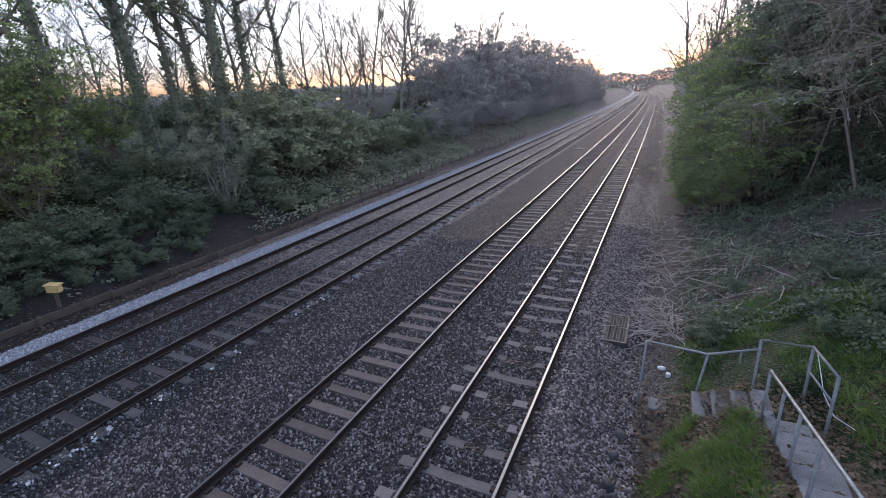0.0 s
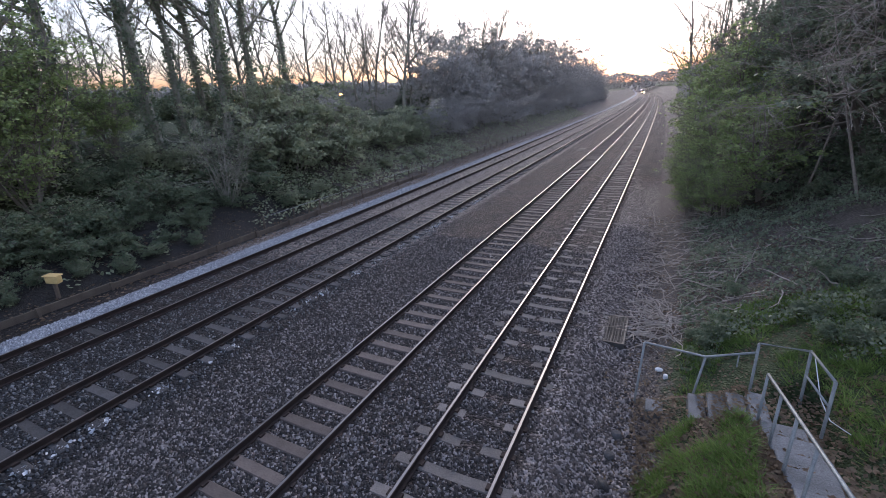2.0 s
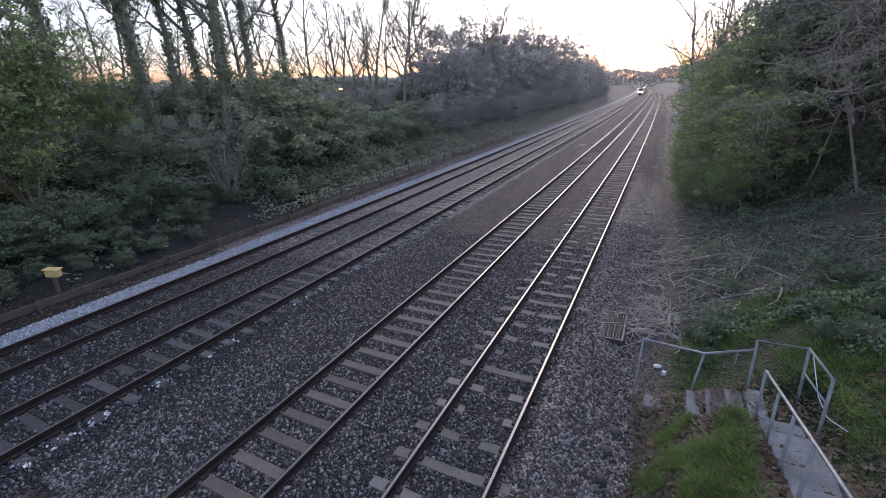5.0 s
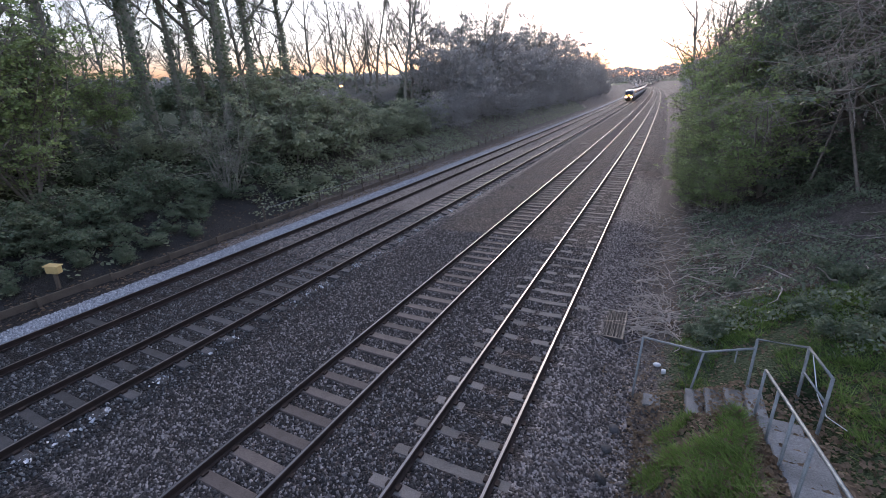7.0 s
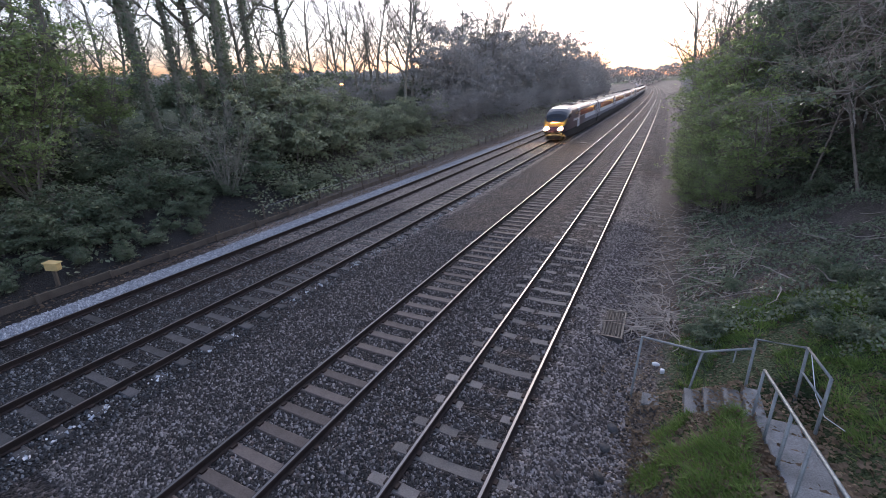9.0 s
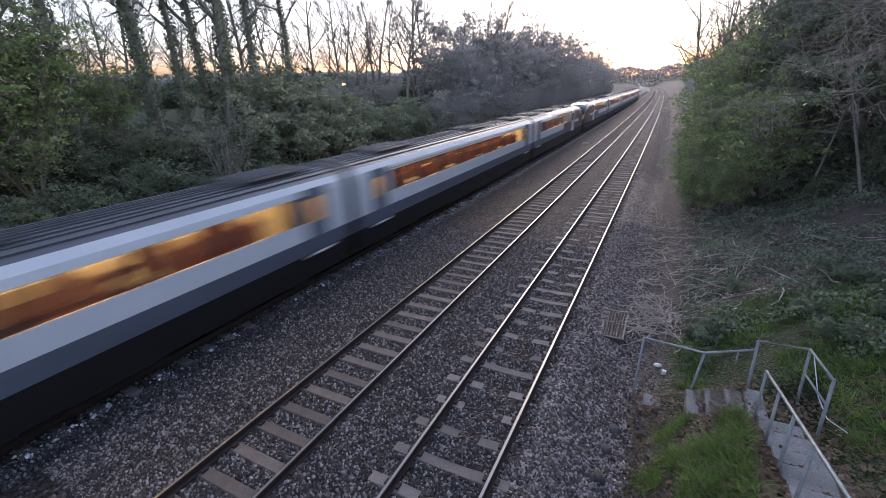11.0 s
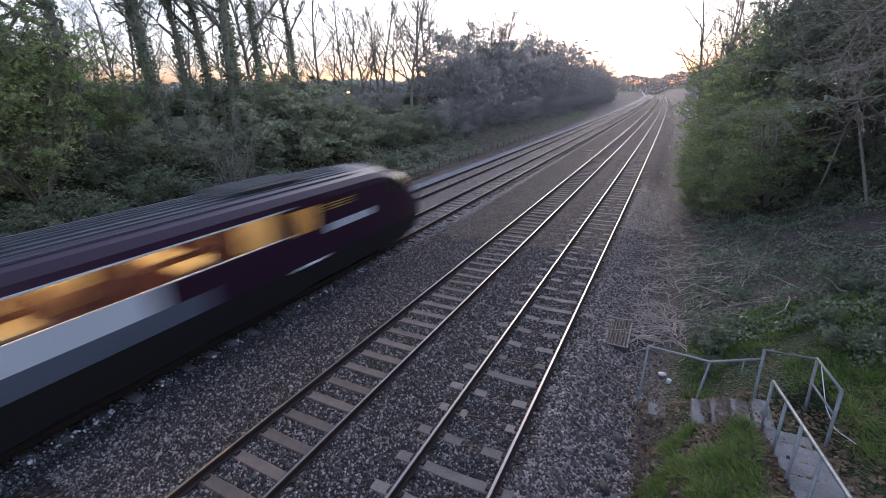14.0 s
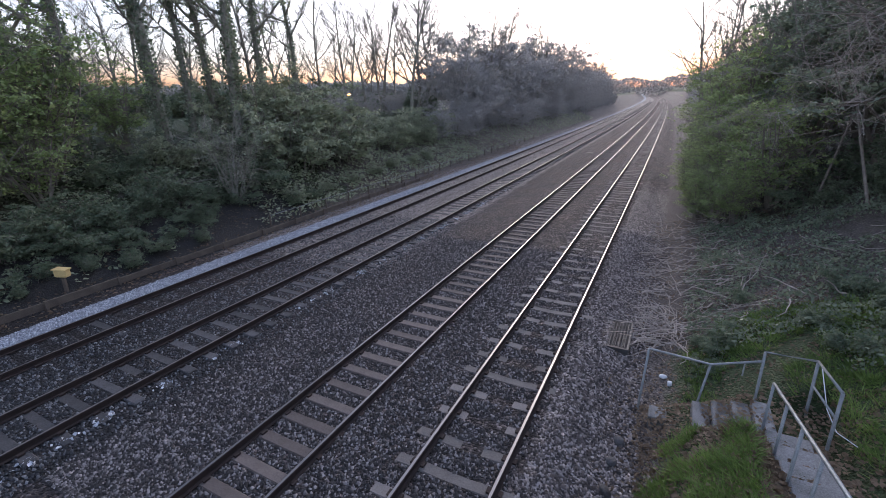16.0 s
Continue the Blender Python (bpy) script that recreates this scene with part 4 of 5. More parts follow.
def street_lamp(x, y, height):
    s = empty("street_lamp", "distant street lamp with an orange glowing head", "street lamp", "street lamps beyond the trees")
    z = ground_z(x, y)
    tube("pole", [(x, y, z), (x, y, z + height * 0.8), (x, y, z + height)], 0.07, s)
    tube("arm", [(x, y, z + height), (x + 0.9, y - 0.2, z + height + 0.1)], 0.04, s)
    bm = bmesh.new()
    bmesh.ops.create_uvsphere(bm, u_segments=12, v_segments=8, radius=0.2, matrix=pose(x + 0.9, y - 0.2, z + height) @ Matrix.Diagonal((1.3, 0.8, 0.5, 1)))
    part("lamp_head", bm, STREET_GLOW, s, "orange glowing lamp head")


def polar(az, d):
    return d * math.sin(radians(az)), d * math.cos(radians(az))


for az, d, top in ((-51.0, 58, 6.8), (-38.9, 60, 7.0), (-36.4, 120, 6.5), (-34.2, 140, 6.6), (-32.0, 150, 6.6), (-40.2, 130, 6.3)):
    x, y = polar(az, d)
    street_lamp(x - 0.9, y + 0.2, top - ground_z(x, y))


# ---- trees, bushes and ground cover ----
def split_lines(out, depth_min):
    return [l for d, l in out if d >= depth_min], [l for d, l in out if d < depth_min]


def twig_points(out, rs, n, jitter, top_depth=1, low=-99):
    pts = [l[i][0].lerp(l[i + 1][0], t) for d, l in out if d <= top_depth for i in range(len(l) - 1) for t in (0.2, 0.7)]
    pts = [p for p in pts if p.z > low]
    a = np.array(pts)[rs.randint(0, len(pts), n)]
    return a + rs.normal(0, jitter, (n, 3))


def spray_points(out, rs, n, reach, low, top_depth=1, each=26):
    """Leaves in flat, drooping sprays round the twigs, so that light tops and dark hollows alternate."""
    heart = twig_points(out, rs, max(1, n // each), 0.06, top_depth, low)
    size = reach * rs.uniform(0.5, 1.4, len(heart))
    pick = rs.randint(0, len(heart), n)
    off = rs.normal(0, 1, (n, 3)) * size[pick][:, None]
    off[:, 2] = off[:, 2] * 0.28 - 0.45 * np.hypot(off[:, 0], off[:, 1])
    return heart[pick] + off


def bare_tree(seed, height, r, ivy, label, kids=(4, 7, 13), spread=0.75, twig=TWIG, bark=BARK, thin=0.010, bare=0.32, lean=0.03):
    rng, rs = random.Random(seed), np.random.RandomState(seed)
    out = []
    limb(rng, Vector((0, 0, -0.3)), Vector((rng.gauss(0, lean), rng.gauss(0, lean), 1)).normalized(), height, r, 3, out, kids, 0.10, spread, 0.42, 0.07, bare, thin)
    t = empty("bare_tree", label, "tree", "trees on the bank")
    big, fine = split_lines(out, 2)
    part("trunk", tubes(big, 7), bark, t)
    part("crown", tubes(fine, 3), twig, t)
    if ivy:
        trunk = out[0][1]
        n = ivy
        pos = []
        for k in range(n):
            u = rng.random() ** 1.2 * 3.2
            i = min(3, int(u))
            q, rad = trunk[i][0].lerp(trunk[i + 1][0], u - i), trunk[i][1]
            ang = rng.uniform(0, 6.283)
            w = rad + abs(rng.gauss(0.05, 0.09)) + 0.03
            pos.append((q.x + w * math.cos(ang), q.y + w * math.sin(ang), q.z + rng.uniform(-0.2, 0.2)))
        v, f = flakes(np.array(pos), 0.065, rs, lay=0.8)
        me = mesh_of("ivy", v, f)
        me.materials.append(LEAF_IVY)
        new("ivy", me).parent = t
        v, f = flakes(spray_points(out, rs, 5200, 0.22, 4.0, 1, 13), 0.06, rs, slim=True, lay=0.8)
        me = mesh_of("young_leaves", v, f)
        me.materials.append(LEAF_OLIVE)
        new("young_leaves", me).parent = t
    return t


def shrub(seed, height, radius, stems, kids, leaves, leaf_size, leaf_mat, twig_mat, name, label, category, up=0.05, thin=0.007, jitter=0.14, r=0.03, flop=0.7, low=0.25, lay=1.6, each=26):
    rng, rs = random.Random(seed), np.random.RandomState(seed)
    out = []
    for k in range(stems):
        a = rng.uniform(0, 6.283)
        lean = rng.random() ** 0.7 * flop
        d = Vector((math.cos(a) * lean, math.sin(a) * lean, 1)).normalized()
        p = Vector((math.cos(a), math.sin(a), 0)) * rng.random() * radius * 0.45 + Vector((0, 0, -0.2))
        limb(rng, p, d, height * rng.uniform(0.6, 1.05), r, 2, out, kids, up, 0.85, 0.48, 0.13, 0.2, thin)
    t = empty(name, label, category, "bushes on the bank")
    part("branchwork", tubes([l for _, l in out], 3), twig_mat, t)
    if leaves:
        v, f = flakes(spray_points(out, rs, leaves, jitter, low, each=each), leaf_size, rs, slim=True, lay=lay)
        me = mesh_of("foliage", v, f)
        me.materials.append(leaf_mat)
        new("foliage", me).parent = t
    return t


used = set()


def plant(src, x, y, turn=0.0, size=1.0, label="", stretch=1.0):
    """Stands the thing itself, then copies of it, on the ground."""
    m = pose(x, y, ground_z(x, y) - 0.05, 0, 0, turn) @ Matrix.Diagonal((size, size, size * stretch, 1))
    if src.name in used:
        ob = copy_thing(src, m @ Matrix.Diagonal((*[1 / q for q in src.scale], 1)))
    else:
        used.add(src.name)
        src.matrix_basis = m
        ob = src
    if label:
        ob["label"] = label
    return ob


ivy_trees = [bare_tree(11 + k, 19, 0.27, 1700, "tall bare tree with an ivy-clad trunk in bud", kids=(4, 7, 12), bare=0.34) for k in range(2)]
thin_trees = [bare_tree(31 + k, 13.5, 0.19, 0, "slender leafless tree with fine upright branches", kids=(6, 8, 13), spread=0.66, bare=0.22, thin=0.014) for k in range(3)]
green_trees = [shrub(51 + k, 6.5, 1.6, 9, (7, 9), 7500, 0.060, LEAF_FRESH, TWIG, "hawthorn", "young tree in fresh yellow-green spring leaf", "tree", up=0.10, r=0.07, flop=0.55, jitter=0.26, low=0.8, each=34) for k in range(2)]
olive_bushes = [shrub(61 + k, 3.0, 1.8, 15, (4, 4), 4800, 0.065, LEAF_OLIVE, TWIG, "bush", "dense olive-green bush on the bank", "bush", r=0.025, jitter=0.2, flop=0.9, each=40) for k in range(3)]
dark_bushes = [shrub(71 + k, 2.5, 1.8, 12, (3, 4), 4300, 0.065, LEAF_DARK, TWIG, "bush", "dark green bramble bush on the bank", "bush", r=0.02, jitter=0.22, flop=1.1, each=40) for k in range(2)]
thickets = [shrub(81 + k, 6.2, 2.2, 12, (4, 4), 3000, 0.088, LEAF_HAZE_GREY, HAZED_GREY_TWIG, "thicket", "grey leafless thicket of thin stems", "thicket", r=0.035, thin=0.012, jitter=0.26, flop=0.5, each=12, lay=0.4) for k in range(3)]
ivy_masses = [shrub(91 + k, 9.5, 2.2, 12, (8, 8), 22000, 0.058, LEAF_IVY, TWIG, "ivy_clad_tree", "large tree smothered in dark glossy ivy", "tree", r=0.13, jitter=0.24, flop=0.42, up=0.06, low=0.9, each=44) for k in range(2)]


def drooping_tree(seed, boughs, start, toward):
    """A bare tree whose long boughs hang forward over the bank."""
    rng = random.Random(seed)
    out = []
    limb(rng, Vector((0, 0, -0.3)), Vector((0.0, 0, 1)), 7.0, 0.06, 0, out, (0,), 0.1)
    for k in range(boughs):
        z = rng.uniform(*start)
        a = radians(toward + rng.gauss(0, 34))
        limb(rng, Vector((0, 0, z)), Vector((math.cos(a), math.sin(a), rng.uniform(-0.15, 0.5))).normalized(), rng.uniform(3.0, 5.0), 0.026, 2, out, (7, 7), -0.09, 0.7, 0.45, 0.2, 0.2, 0.005)
    t = empty("leafless_tree", "leafless tree with pale drooping boughs before the ivy", "tree", "trees on the bank")
    part("trunk", tubes([out[0][1]], 7), TWIG, t)
    part("bough", tubes([l for d, l in out[1:]], 4), DEAD_STICK, t)
    return t


drooping_trees = [drooping_tree(96, 8, (3.0, 6.5), 215), drooping_tree(97, 7, (3.0, 6.0), 200)]

rng = random.Random(5)
for x, y, s in ((-28.2, 12.3, 1.0), (-28.6, 17.2, 0.95), (-31.5, 18.6, 1.05), (-30.2, 20.0, 0.9), (-30.0, 21.8, 1.0), (-28.2, 21.9, 1.15), (-28.9, 23.2, 1.05), (-33.5, 29.4, 1.1), (-34.0, 34.2, 0.95),
                (-31.0, 4.5, 1.0), (-33.0, 9.0, 1.0), (-37, 14, 0.9)):
    plant(ivy_trees[rng.randrange(2)], x, y, rng.uniform(0, 360), s)
for az in np.linspace(-78, -16, 48):
    d = rng.uniform(46, 92)
    x, y = polar(az + rng.uniform(-0.8, 0.8), d)
    if x < -27:
        plant(thin_trees[rng.randrange(3)], x, y, rng.uniform(0, 360), rng.uniform(0.8, 1.15) * (1.0 if az < -24 else 0.95))
for x, y, s in ((-26.5, 72, 1.0), (-27, 58, 1.0), (-27, 96, 1.05), (-28, 102, 1.0), (-29.5, 180, 0.95), (-30, 190, 1.0), (-28, 78, 0.8), (-41, 260, 1.0), (-36, 235, 1.0), (-26.5, 67, 1.15), (-27.5, 73, 1.2), (-27.5, 98, 1.2), (-26.5, 104, 1.15), (-28.5, 85, 1.0), (-33, 60, 1.2), (-36, 52, 1.1)):
    plant(thin_trees[rng.randrange(3)], x, y, rng.uniform(0, 360), s)
for x, y, s in ((-25.5, 3.5, 1.1), (-26.8, 7.2, 1.25), (-27.0, 10.2, 1.2), (-28.5, 14.6, 0.8), (-24.8, 0.2, 0.9), (-25.2, 8.8, 0.85), (-25.9, 5.5, 1.1), (-29.8, 10.8, 1.25)):
    plant(green_trees[rng.randrange(2)], x, y, rng.uniform(0, 360), s)
# brambles at the foot of the left bank, olive bushes above them
for k in range(17):
    y = -1 + k * 1.35 + rng.uniform(-0.4, 0.4)
    if abs(y - 16.5) > 1.2:
        plant(dark_bushes[k % 2], -22.3 - rng.uniform(0, 1.8) - (0.5 if y > 14 else 0), y, rng.uniform(0, 360), rng.uniform(0.6, 1.0))
for k in range(15):
    y = -1 + k * 1.6 + rng.uniform(-0.5, 0.5)
    plant((olive_bushes + dark_bushes)[k % 5], -25.6 - rng.uniform(0, 2.2), y, rng.uniform(0, 360), rng.uniform(0.6, 0.85))
for k in range(16):
    y = 22 + k * 1.55
    plant(olive_bushes[k % 3], -23.9 - rng.uniform(0, 2.6) + bend(y), y, rng.uniform(0, 360), rng.uniform(1.3, 1.6) if y < 29 else rng.uniform(0.9, 1.1))
for x, y, s in ((-27.2, 27.0, 1.85), (-26.4, 29.4, 1.6), (-28.6, 25.0, 1.7)):
    plant(olive_bushes[rng.randrange(3)], x, y, rng.uniform(0, 360), s, "tall rounded olive-green bush on the bank")
for k in range(22):
    az = -80 + 2.4 * k
    x, y = polar(az + rng.uniform(-0.5, 0.5), rng.uniform(62, 74))
    plant(dark_bushes[k % 2], x, y, rng.uniform(0, 360), rng.uniform(1.6, 2.1) if az < -40 else rng.uniform(1.0, 1.3), "dark hedge bush beyond the field")
for k in range(13):
    y = 34 + 2.0 * k
    plant(thickets[k % 3], -30.5 - rng.uniform(0, 4) + bend(y), y, rng.uniform(0, 360), rng.uniform(0.34, 0.46), "low grey thicket at the top of the bank")
for k in range(16):
    y = 2.0 + k * 1.0
    plant(dark_bushes[k % 2], -21.7 - rng.uniform(0, 1.3), y, rng.uniform(0, 360), rng.uniform(0.4, 0.62), "dark bramble clump at the foot of the bank")
for k in range(12):
    y = 0.5 + k * 1.9
    if abs(y - 16.5) > 1.5:
        plant(dark_bushes[k % 2], -20.9 - rng.uniform(0, 0.5), y, rng.uniform(0, 360), rng.uniform(0.26, 0.42), "low dark bramble clump beside the cess")
for x, y in ((-20.6, 2.6), (-20.9, 4.2), (-20.5, 5.3), (-20.8, 7.9), (-20.4, 9.2), (-20.7, 10.8), (-20.5, 12.6)):
    plant(dark_bushes[rng.randrange(2)], x, y, rng.uniform(0, 360), rng.uniform(0.26, 0.4), "low dark bramble clump beside the cess")
for k in range(7):
    plant(olive_bushes[k % 3], -21.4 - rng.uniform(0, 0.6), 20 + 3.1 * k, rng.uniform(0, 360), rng.uniform(0.28, 0.45), "low olive-green scrub clump beside the fence")
# the grey thickets that follow the line
for k in range(27):
    y = 46 + 2.9 * k * (1 + 0.05 * k)
    for u, s in ((-22.9, 0.72), (-25.4, 1.5), (-28.4, 2.0))[:1 if k < 2 else 2 if k < 5 else 3]:
        plant(thickets[rng.randrange(3)], u - rng.uniform(0, 1.8) + bend(y), y + rng.uniform(-1, 1), rng.uniform(0, 360), s * rng.uniform(0.85, 1.2))
# the pale many-stemmed shrub
pale_shrub = shrub(7, 5.4, 0.6, 15, (6, 5), 500, 0.04, LEAF_OLIVE, BARK, "many_stemmed_shrub", "pale many-stemmed leafless shrub on the slope", "shrub", r=0.034, up=0.04, flop=0.75, thin=0.008)
plant(pale_shrub, -22.6, 16.8)
# right bank
for x, y, s, src in ((7.6, 22.5, 1.0, 0), (8.8, 19.0, 1.05, 1), (10.8, 15.6, 1.05, 0), (14.2, 13.0, 1.1, 1), (8.2, 27.0, 1.15, 1), (12.0, 21.0, 1.25, 0), (6.6, 33.0, 1.1, 1), (7.2, 39.0, 1.3, 0), (5.8, 28.5, 0.95, 0), (16.5, 16.5, 1.2, 0), (17.5, 9.5, 1.1, 0)):
    plant(ivy_masses[src], x, y, rng.uniform(0, 360), s)
for x, y, s in ((3.0, 28.5, 0.9), (3.0, 31.5, 0.95), (3.4, 25.5, 0.8), (3.3, 35.0, 0.95), (4.4, 33, 1.15), (4.4, 29.5, 1.1), (3.9, 39, 1.1), (4.0, 23.0, 0.75)):
    plant(green_trees[rng.randrange(2)], x + bend(y), y, rng.uniform(0, 360), s, "young tree in pale olive spring leaf")
for x, y, s in ((2.0, 44, 0.95), (2.6, 50, 1.05), (2.2, 58, 1.1), (3.2, 40, 0.85), (4.2, 44, 1.0), (5.0, 38, 0.95)):
    plant(thin_trees[rng.randrange(3)], x, y, rng.uniform(0, 360), s)
for x, y, s in ((11.3, 17.6, 0.7), (13.5, 13.5, 0.8), (15.5, 11.0, 0.8), (6.4, 23.0, 0.9), (4.9, 21.4, 0.6), (7.2, 20.6, 0.65), (9.6, 19.4, 0.7), (8.4, 21.6, 0.9)):
    plant(dark_bushes[rng.randrange(2)], x, y, rng.uniform(0, 360), s)
for x, y, s, k in ((6.2, 19.4, 1.0, 0), (8.2, 17.6, 1.0, 1), (10.6, 15.4, 1.0, 0), (5.2, 21.8, 0.9, 1)):
    plant(drooping_trees[k], x, y, rng.uniform(-20, 20), s)
for k in range(12):
    y = 38 + 6.5 * k * (1 + 0.06 * k)
    plant(thickets[rng.randrange(3)], 5.0 + rng.uniform(0, 1.2) + bend(y), y, rng.uniform(0, 360), rng.uniform(0.8, 1.1))
    plant(thin_trees[rng.randrange(3)], 5.8 + rng.uniform(0, 3.0) + bend(y), y + 2, rng.uniform(0, 360), rng.uniform(0.6, 0.85))
for k in range(16):
    x, y = rng.uniform(1.0, 6.5), rng.uniform(10.3, 14.5)
    plant(dark_bushes[k % 2], x, y, rng.uniform(0, 360), rng.uniform(0.16, 0.30), "low dark ivy and bramble clump on the bank")
for x, y, s in ((1.7, 27.5, 0.55), (1.6, 30.5, 0.6), (1.9, 24.5, 0.5), (2.1, 33.5, 0.65), (1.5, 23.6, 0.36), (1.5, 26.0, 0.42), (1.3, 28.8, 0.42), (2.2, 23.0, 0.45), (2.7, 21.6, 0.4)):
    plant(green_trees[k % 2], x, y, rng.uniform(0, 360), s, "low bush in yellow-green spring leaf")
# far woods that close the view along the line
for k in range(18):
    u, y = (rng.uniform(-75, -32), rng.uniform(240, 520)) if k % 2 else (rng.uniform(4, 40), rng.uniform(220, 520))
    plant(thickets[k % 3], u + bend(y), y, rng.uniform(0, 360), rng.uniform(1.3, 2.0))


def far_woods():
    """The hazy belt of woods that closes the horizon."""
    rs = np.random.RandomState(70)
    n = 42000
    az = rs.uniform(-95, 35, n)
    near = np.array([1 - smooth(-24, -14, q) for q in az])
    d = 720 - 440 * near + rs.uniform(0, 60, n)
    x, y = d * np.sin(np.radians(az)), d * np.cos(np.radians(az))
    crest = np.array([noise.noise((q * 0.35, 3, 0)) * 3.0 + noise.noise((q * 1.6, 8, 0)) * 1.8 for q in az])
    high = (11 + 9 * (1 - near) + crest * (1.6 - 0.6 * near)) * rs.uniform(0, 1, n) ** 0.6
    base = np.array([ground_z(a, b) for a, b in zip(x, y)])
    v, f = flakes(np.stack([x, y, base + high], 1), 1.3, rs, slim=True, lay=0.6)
    stuff("far_woods", v, f, LEAF_HAZE_GREY, "hazy grey belt of distant woods along the horizon", "woods")


far_woods()


def blades(n, x0, x1, y0, y1, height, mat, name, label, seed, where):
    rs = np.random.RandomState(seed)
    m = n // 30                                  # tufts of about thirty blades, matted over one way
    tx, ty = rs.uniform(x0, x1, m), y0 + (y1 - y0) * rs.uniform(0, 1, m) ** 1.2
    wide, fall, tall = rs.uniform(0.03, 0.11, m), rs.normal(0, 0.7, (m, 2)), rs.uniform(0.5, 1.5, m)
    of = rs.randint(0, m, n)
    off = rs.normal(0, 1, (n, 2)) * wide[of][:, None]
    x, y = tx[of] + off[:, 0], ty[of] + off[:, 1]
    keep = np.array([where(a, b) for a, b in zip(x, y)])
    x, y, of, off = x[keep], y[keep], of[keep], off[keep]
    n = len(x)
    z = np.array([ground_z(a, b) for a, b in zip(x, y)])
    ang = rs.uniform(0, 6.283, n)
    w = 0.006 + 0.007 * rs.uniform(0, 1, n)
    h = height * rs.uniform(0.5, 1.4, n) * tall[of]
    tilt = (rs.normal(0, 0.45, (n, 2)) + fall[of] + off * 5) * h[:, None]
    d = np.stack([np.cos(ang), np.sin(ang)], 1) * w[:, None]
    base = np.stack([x, y, z - 0.01], 1)
    v = np.zeros((n, 3, 3))
    v[:, 0], v[:, 1], v[:, 2] = base, base, base
    v[:, 0, :2] -= d
    v[:, 1, :2] += d
    v[:, 2, :2] += tilt
    v[:, 2, 2] += h
    stuff(name, v.reshape(-1, 3), np.arange(n * 3).reshape(-1, 3), mat, label, "grass")


def off_steps(x, y):
    return stair_z(x, y)[0] < 0.3


blades(90000, 0.15, 2.1, 2.2, 7.7, 0.085, LEAF_GRASS, "grass", "tufted green grass on the mound by the steps", 8, lambda x, y: off_steps(x, y) and noise.noise((x * 1.3, y * 1.3, 7)) + 1.0 * smooth(0.3, 1.3, x) > 0.45)
blades(120000, 0.9, 11, 5.0, 14.0, 0.105, LEAF_GRASS, "grass", "rough green grass on the bank", 9, lambda x, y: off_steps(x, y) and (y > 8.9 or x > 3.1) and noise.noise((x * 0.7, y * 0.7, 2)) > -0.15 + 0.5 * smooth(11.5, 14, y))


def cover(name, n, x0, x1, y0, y1, size, mat, label, category, seed, lift, flat, where=None, heap=0.0):
    rs = np.random.RandomState(seed)
    x, y = rs.uniform(x0, x1, n), rs.uniform(y0, y1, n)
    if where:
        keep = np.array([where(a, b) for a, b in zip(x, y)])
        x, y = x[keep], y[keep]
    pts = []
    for a, b in zip(x, y):
        a += bend(b)
        z = ground_z(a, b)
        w, zs = stair_z(a, b)
        z += (0.15 + 0.05 * rs.uniform()) * w + lift * rs.uniform(0, 1) + heap * max(0.0, noise.noise((a * 0.9, b * 0.9, 11)) + 0.15) * rs.uniform(0.2, 1)
        pts.append((a, b, z))
    v, f = flakes(np.array(pts), size, rs, lay=4 * flat)
    stuff(name, v, f, mat, label, category)


cover("ivy_carpet", 30000, 0.9, 11, 9.6, 22, 0.034, LEAF_IVY, "low dark ivy and brambles over the bank", "ground cover", 21, 0.06, 0.14, lambda x, y: noise.noise((x * 0.6, y * 0.6, 5)) > -0.25 + 0.5 * smooth(11.5, 9.8, y), 0.9)
cover("ivy_carpet", 16000, -29, -20.0, 2, 50, 0.075, LEAF_OLIVE, "low ivy and nettles over the left bank", "ground cover", 22, 0.12, 0.5, lambda x, y: y > 17 or x < -23 or noise.noise((x, y, 4)) > 0.25, 0.5)
cover("ivy_carpet", 14000, -27, -19.9, 20, 130, 0.065, LEAF_OLIVE, "dry olive-grey scrub over the left bank", "ground cover", 27, 0.3, 0.3, None, 0.8)
cover("leaf_litter", 9000, -0.7, 4.6, 4.0, 25, 0.030, LEAF_STRAW, "brown dead leaves over bare earth", "leaf litter", 23, 0.02, 0.8, lambda x, y: x > -0.3 or noise.noise((x * 2, y * 2, 1)) > 0.1)
cover("leaf_litter", 5000, 0.1, 2.0, 3.0, 7.7, 0.030, LEAF_STRAW, "dry grass and dead leaves on the mound", "leaf litter", 26, 0.05, 0.7)
cover("leaf_litter", 3600, -0.2, 4.2, 5.0, 9.2, 0.032, LEAF_STRAW, "brown dead leaves on the steps and landing", "leaf litter", 24, 0.02, 0.85, lambda x, y: stair_z(x, y)[0] > 0.2 or x > 3)
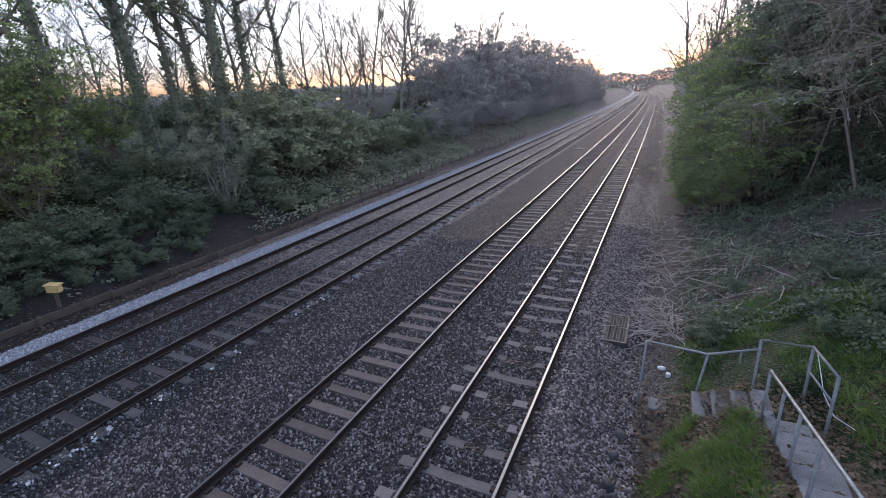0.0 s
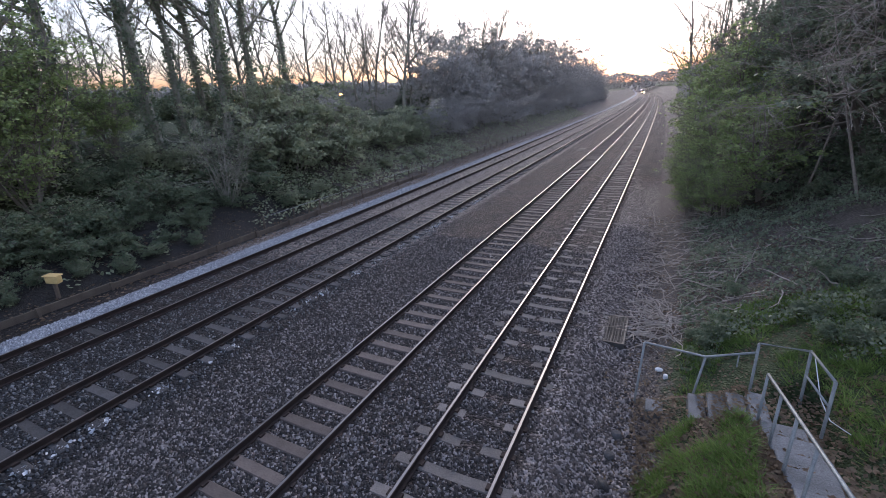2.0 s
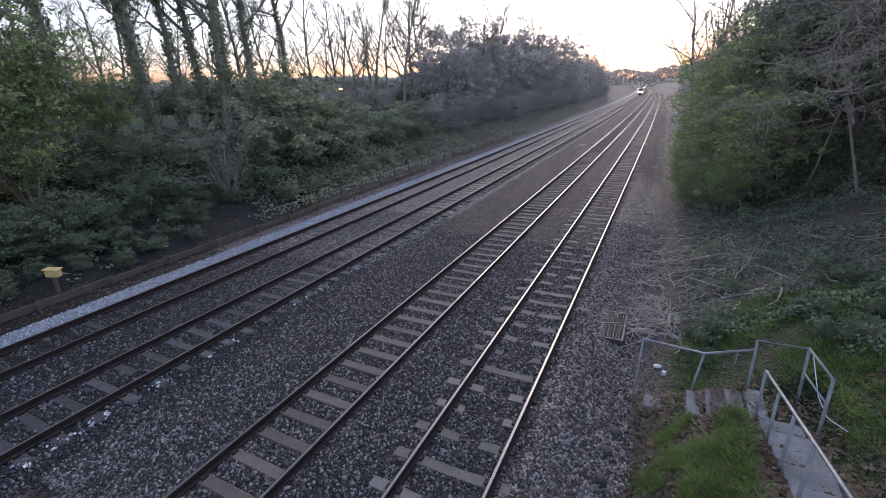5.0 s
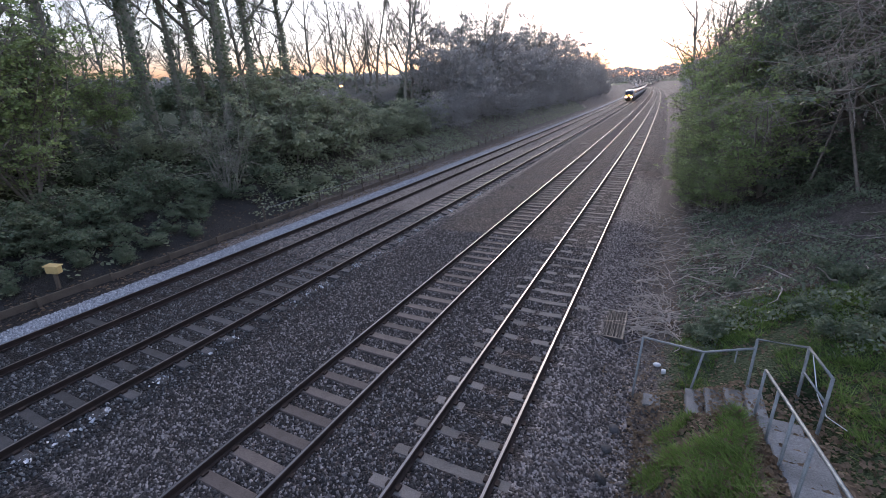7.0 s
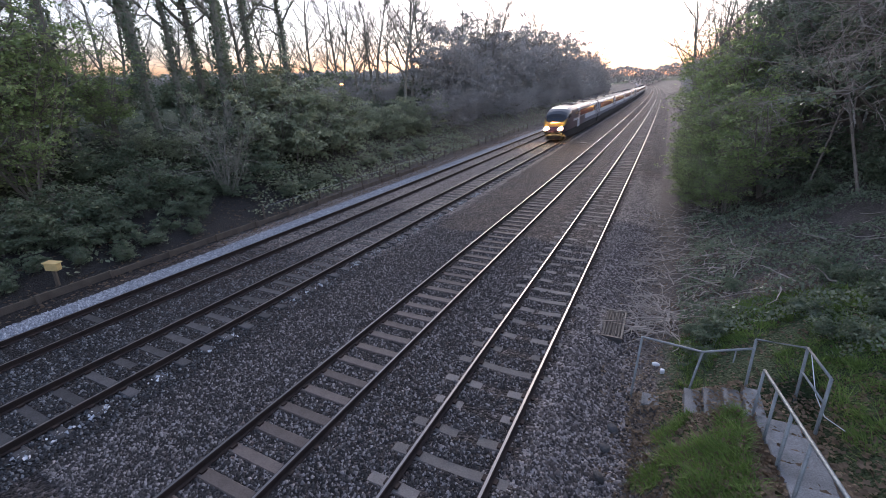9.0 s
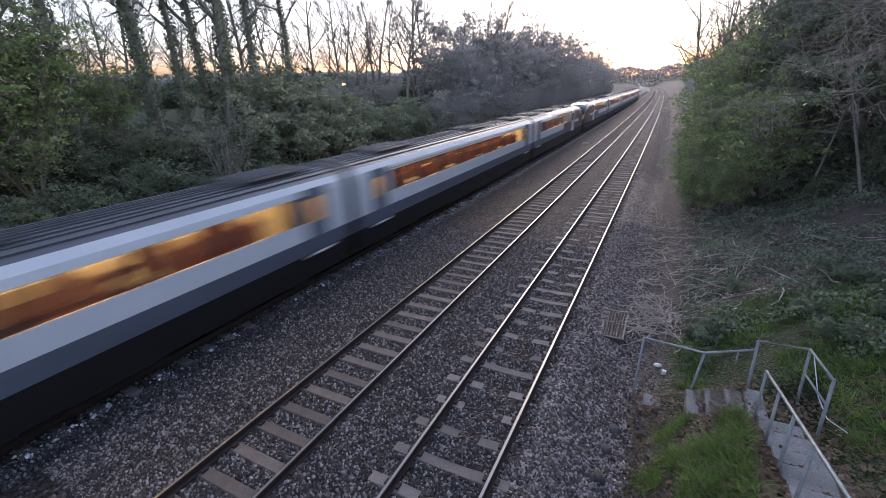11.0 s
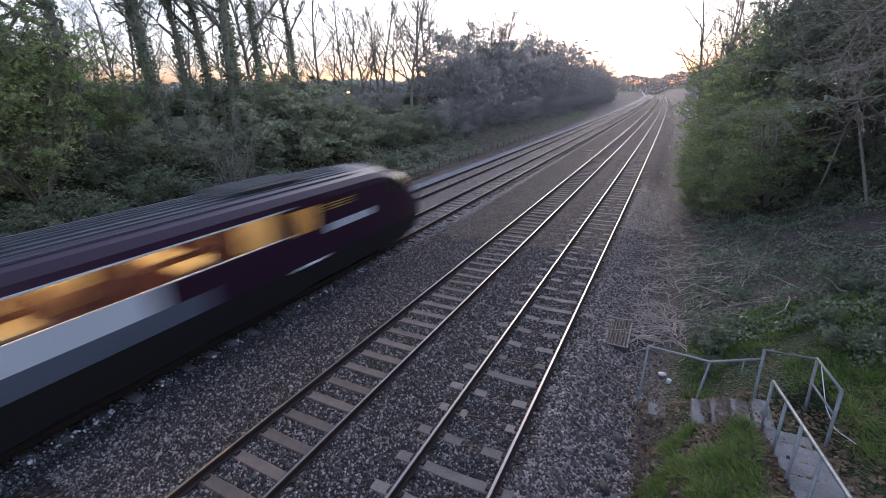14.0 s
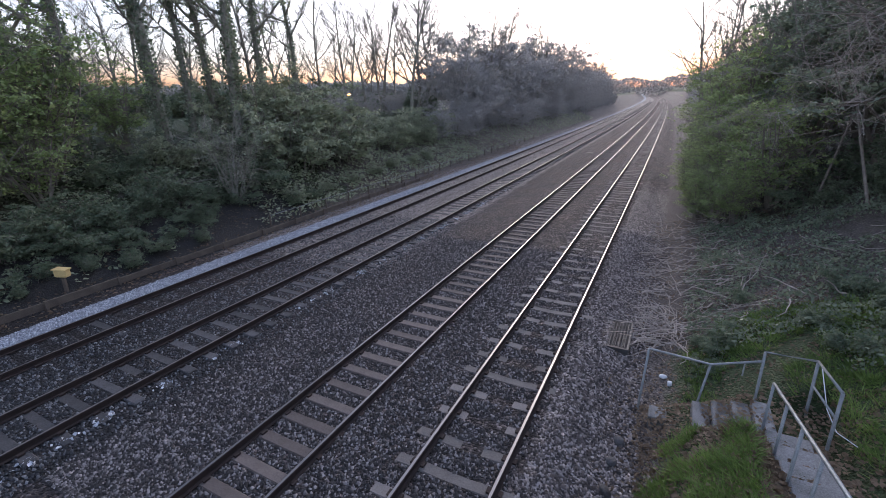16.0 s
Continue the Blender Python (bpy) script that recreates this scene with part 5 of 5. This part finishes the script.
cover("leaf_litter", 2600, 1.95, 2.85, 4.6, 8.0, 0.034, LEAF_STRAW, "brown dead leaves caught on the upper steps", "leaf litter", 28, 0.03, 0.8, lambda x, y: ((7.9 - y) % 0.5) < 0.16 or noise.noise((x * 3, y * 3, 6)) > 0.22)
cover("leaf_litter", 6000, -22, -18.4, 2, 60, 0.05, LEAF_STRAW, "brown dead leaves along the left cess", "leaf litter", 25, 0.03, 0.8)


def brushwood():
    rng = random.Random(44)
    lines = []
    for k in range(500):
        y = 11.5 + 13 * rng.random() ** 1.3
        x = -0.35 + rng.random() ** 1.2 * (2.8 if y > 13.0 else 1.2) + bend(y)
        if k % 7 == 0:
            x, y = rng.uniform(1.5, 8.5), rng.uniform(12.5, 17.5)
        z = ground_z(x, y) + rng.uniform(0.02, 0.16)
        a, n = rng.uniform(0, 6.283), 5
        length, r = rng.uniform(0.3, 1.4), rng.uniform(0.007, 0.024)
        line, d = [], Vector((math.cos(a), math.sin(a), rng.gauss(0.05, 0.12)))
        p = Vector((x, y, z))
        for i in range(n + 1):
            line.append((p.copy(), r * (1 - 0.6 * i / n)))
            d = (d + Vector((rng.gauss(0, 0.24), rng.gauss(0, 0.24), rng.gauss(0, 0.12)))).normalized()
            p = p + d * length / n
            p.z = max(p.z, ground_z(p.x, p.y) + 0.01)
        lines.append(line)
    ob = part("brushwood", tubes(lines, 4), DEAD_STICK)
    tagged(ob, "cut pale branches and sticks scattered on the slope", "brushwood", kind="stuff")


brushwood()


# ---- what moves ----
def motions():
    x, z = TRACKS["b"]
    for car, behind, turned in CARS:
        rows = []
        for k in range(33):
            t = k * 0.5
            y = NOSE_AT_9 - SPEED * (t - 9.0) + 0.22 * max(0.0, t - 11.0) ** 2 + behind
            ya, yb = y - 8.0, y + 8.0
            xa, xb = x + bend(ya), x + bend(yb)
            turn = math.degrees(math.atan2(-(xb - xa), 16.0))
            rows.append((t, pose((xa + xb) / 2, y, z, 0, 0, turn + (180 if turned else 0))))
        walk(car, rows)


motions()
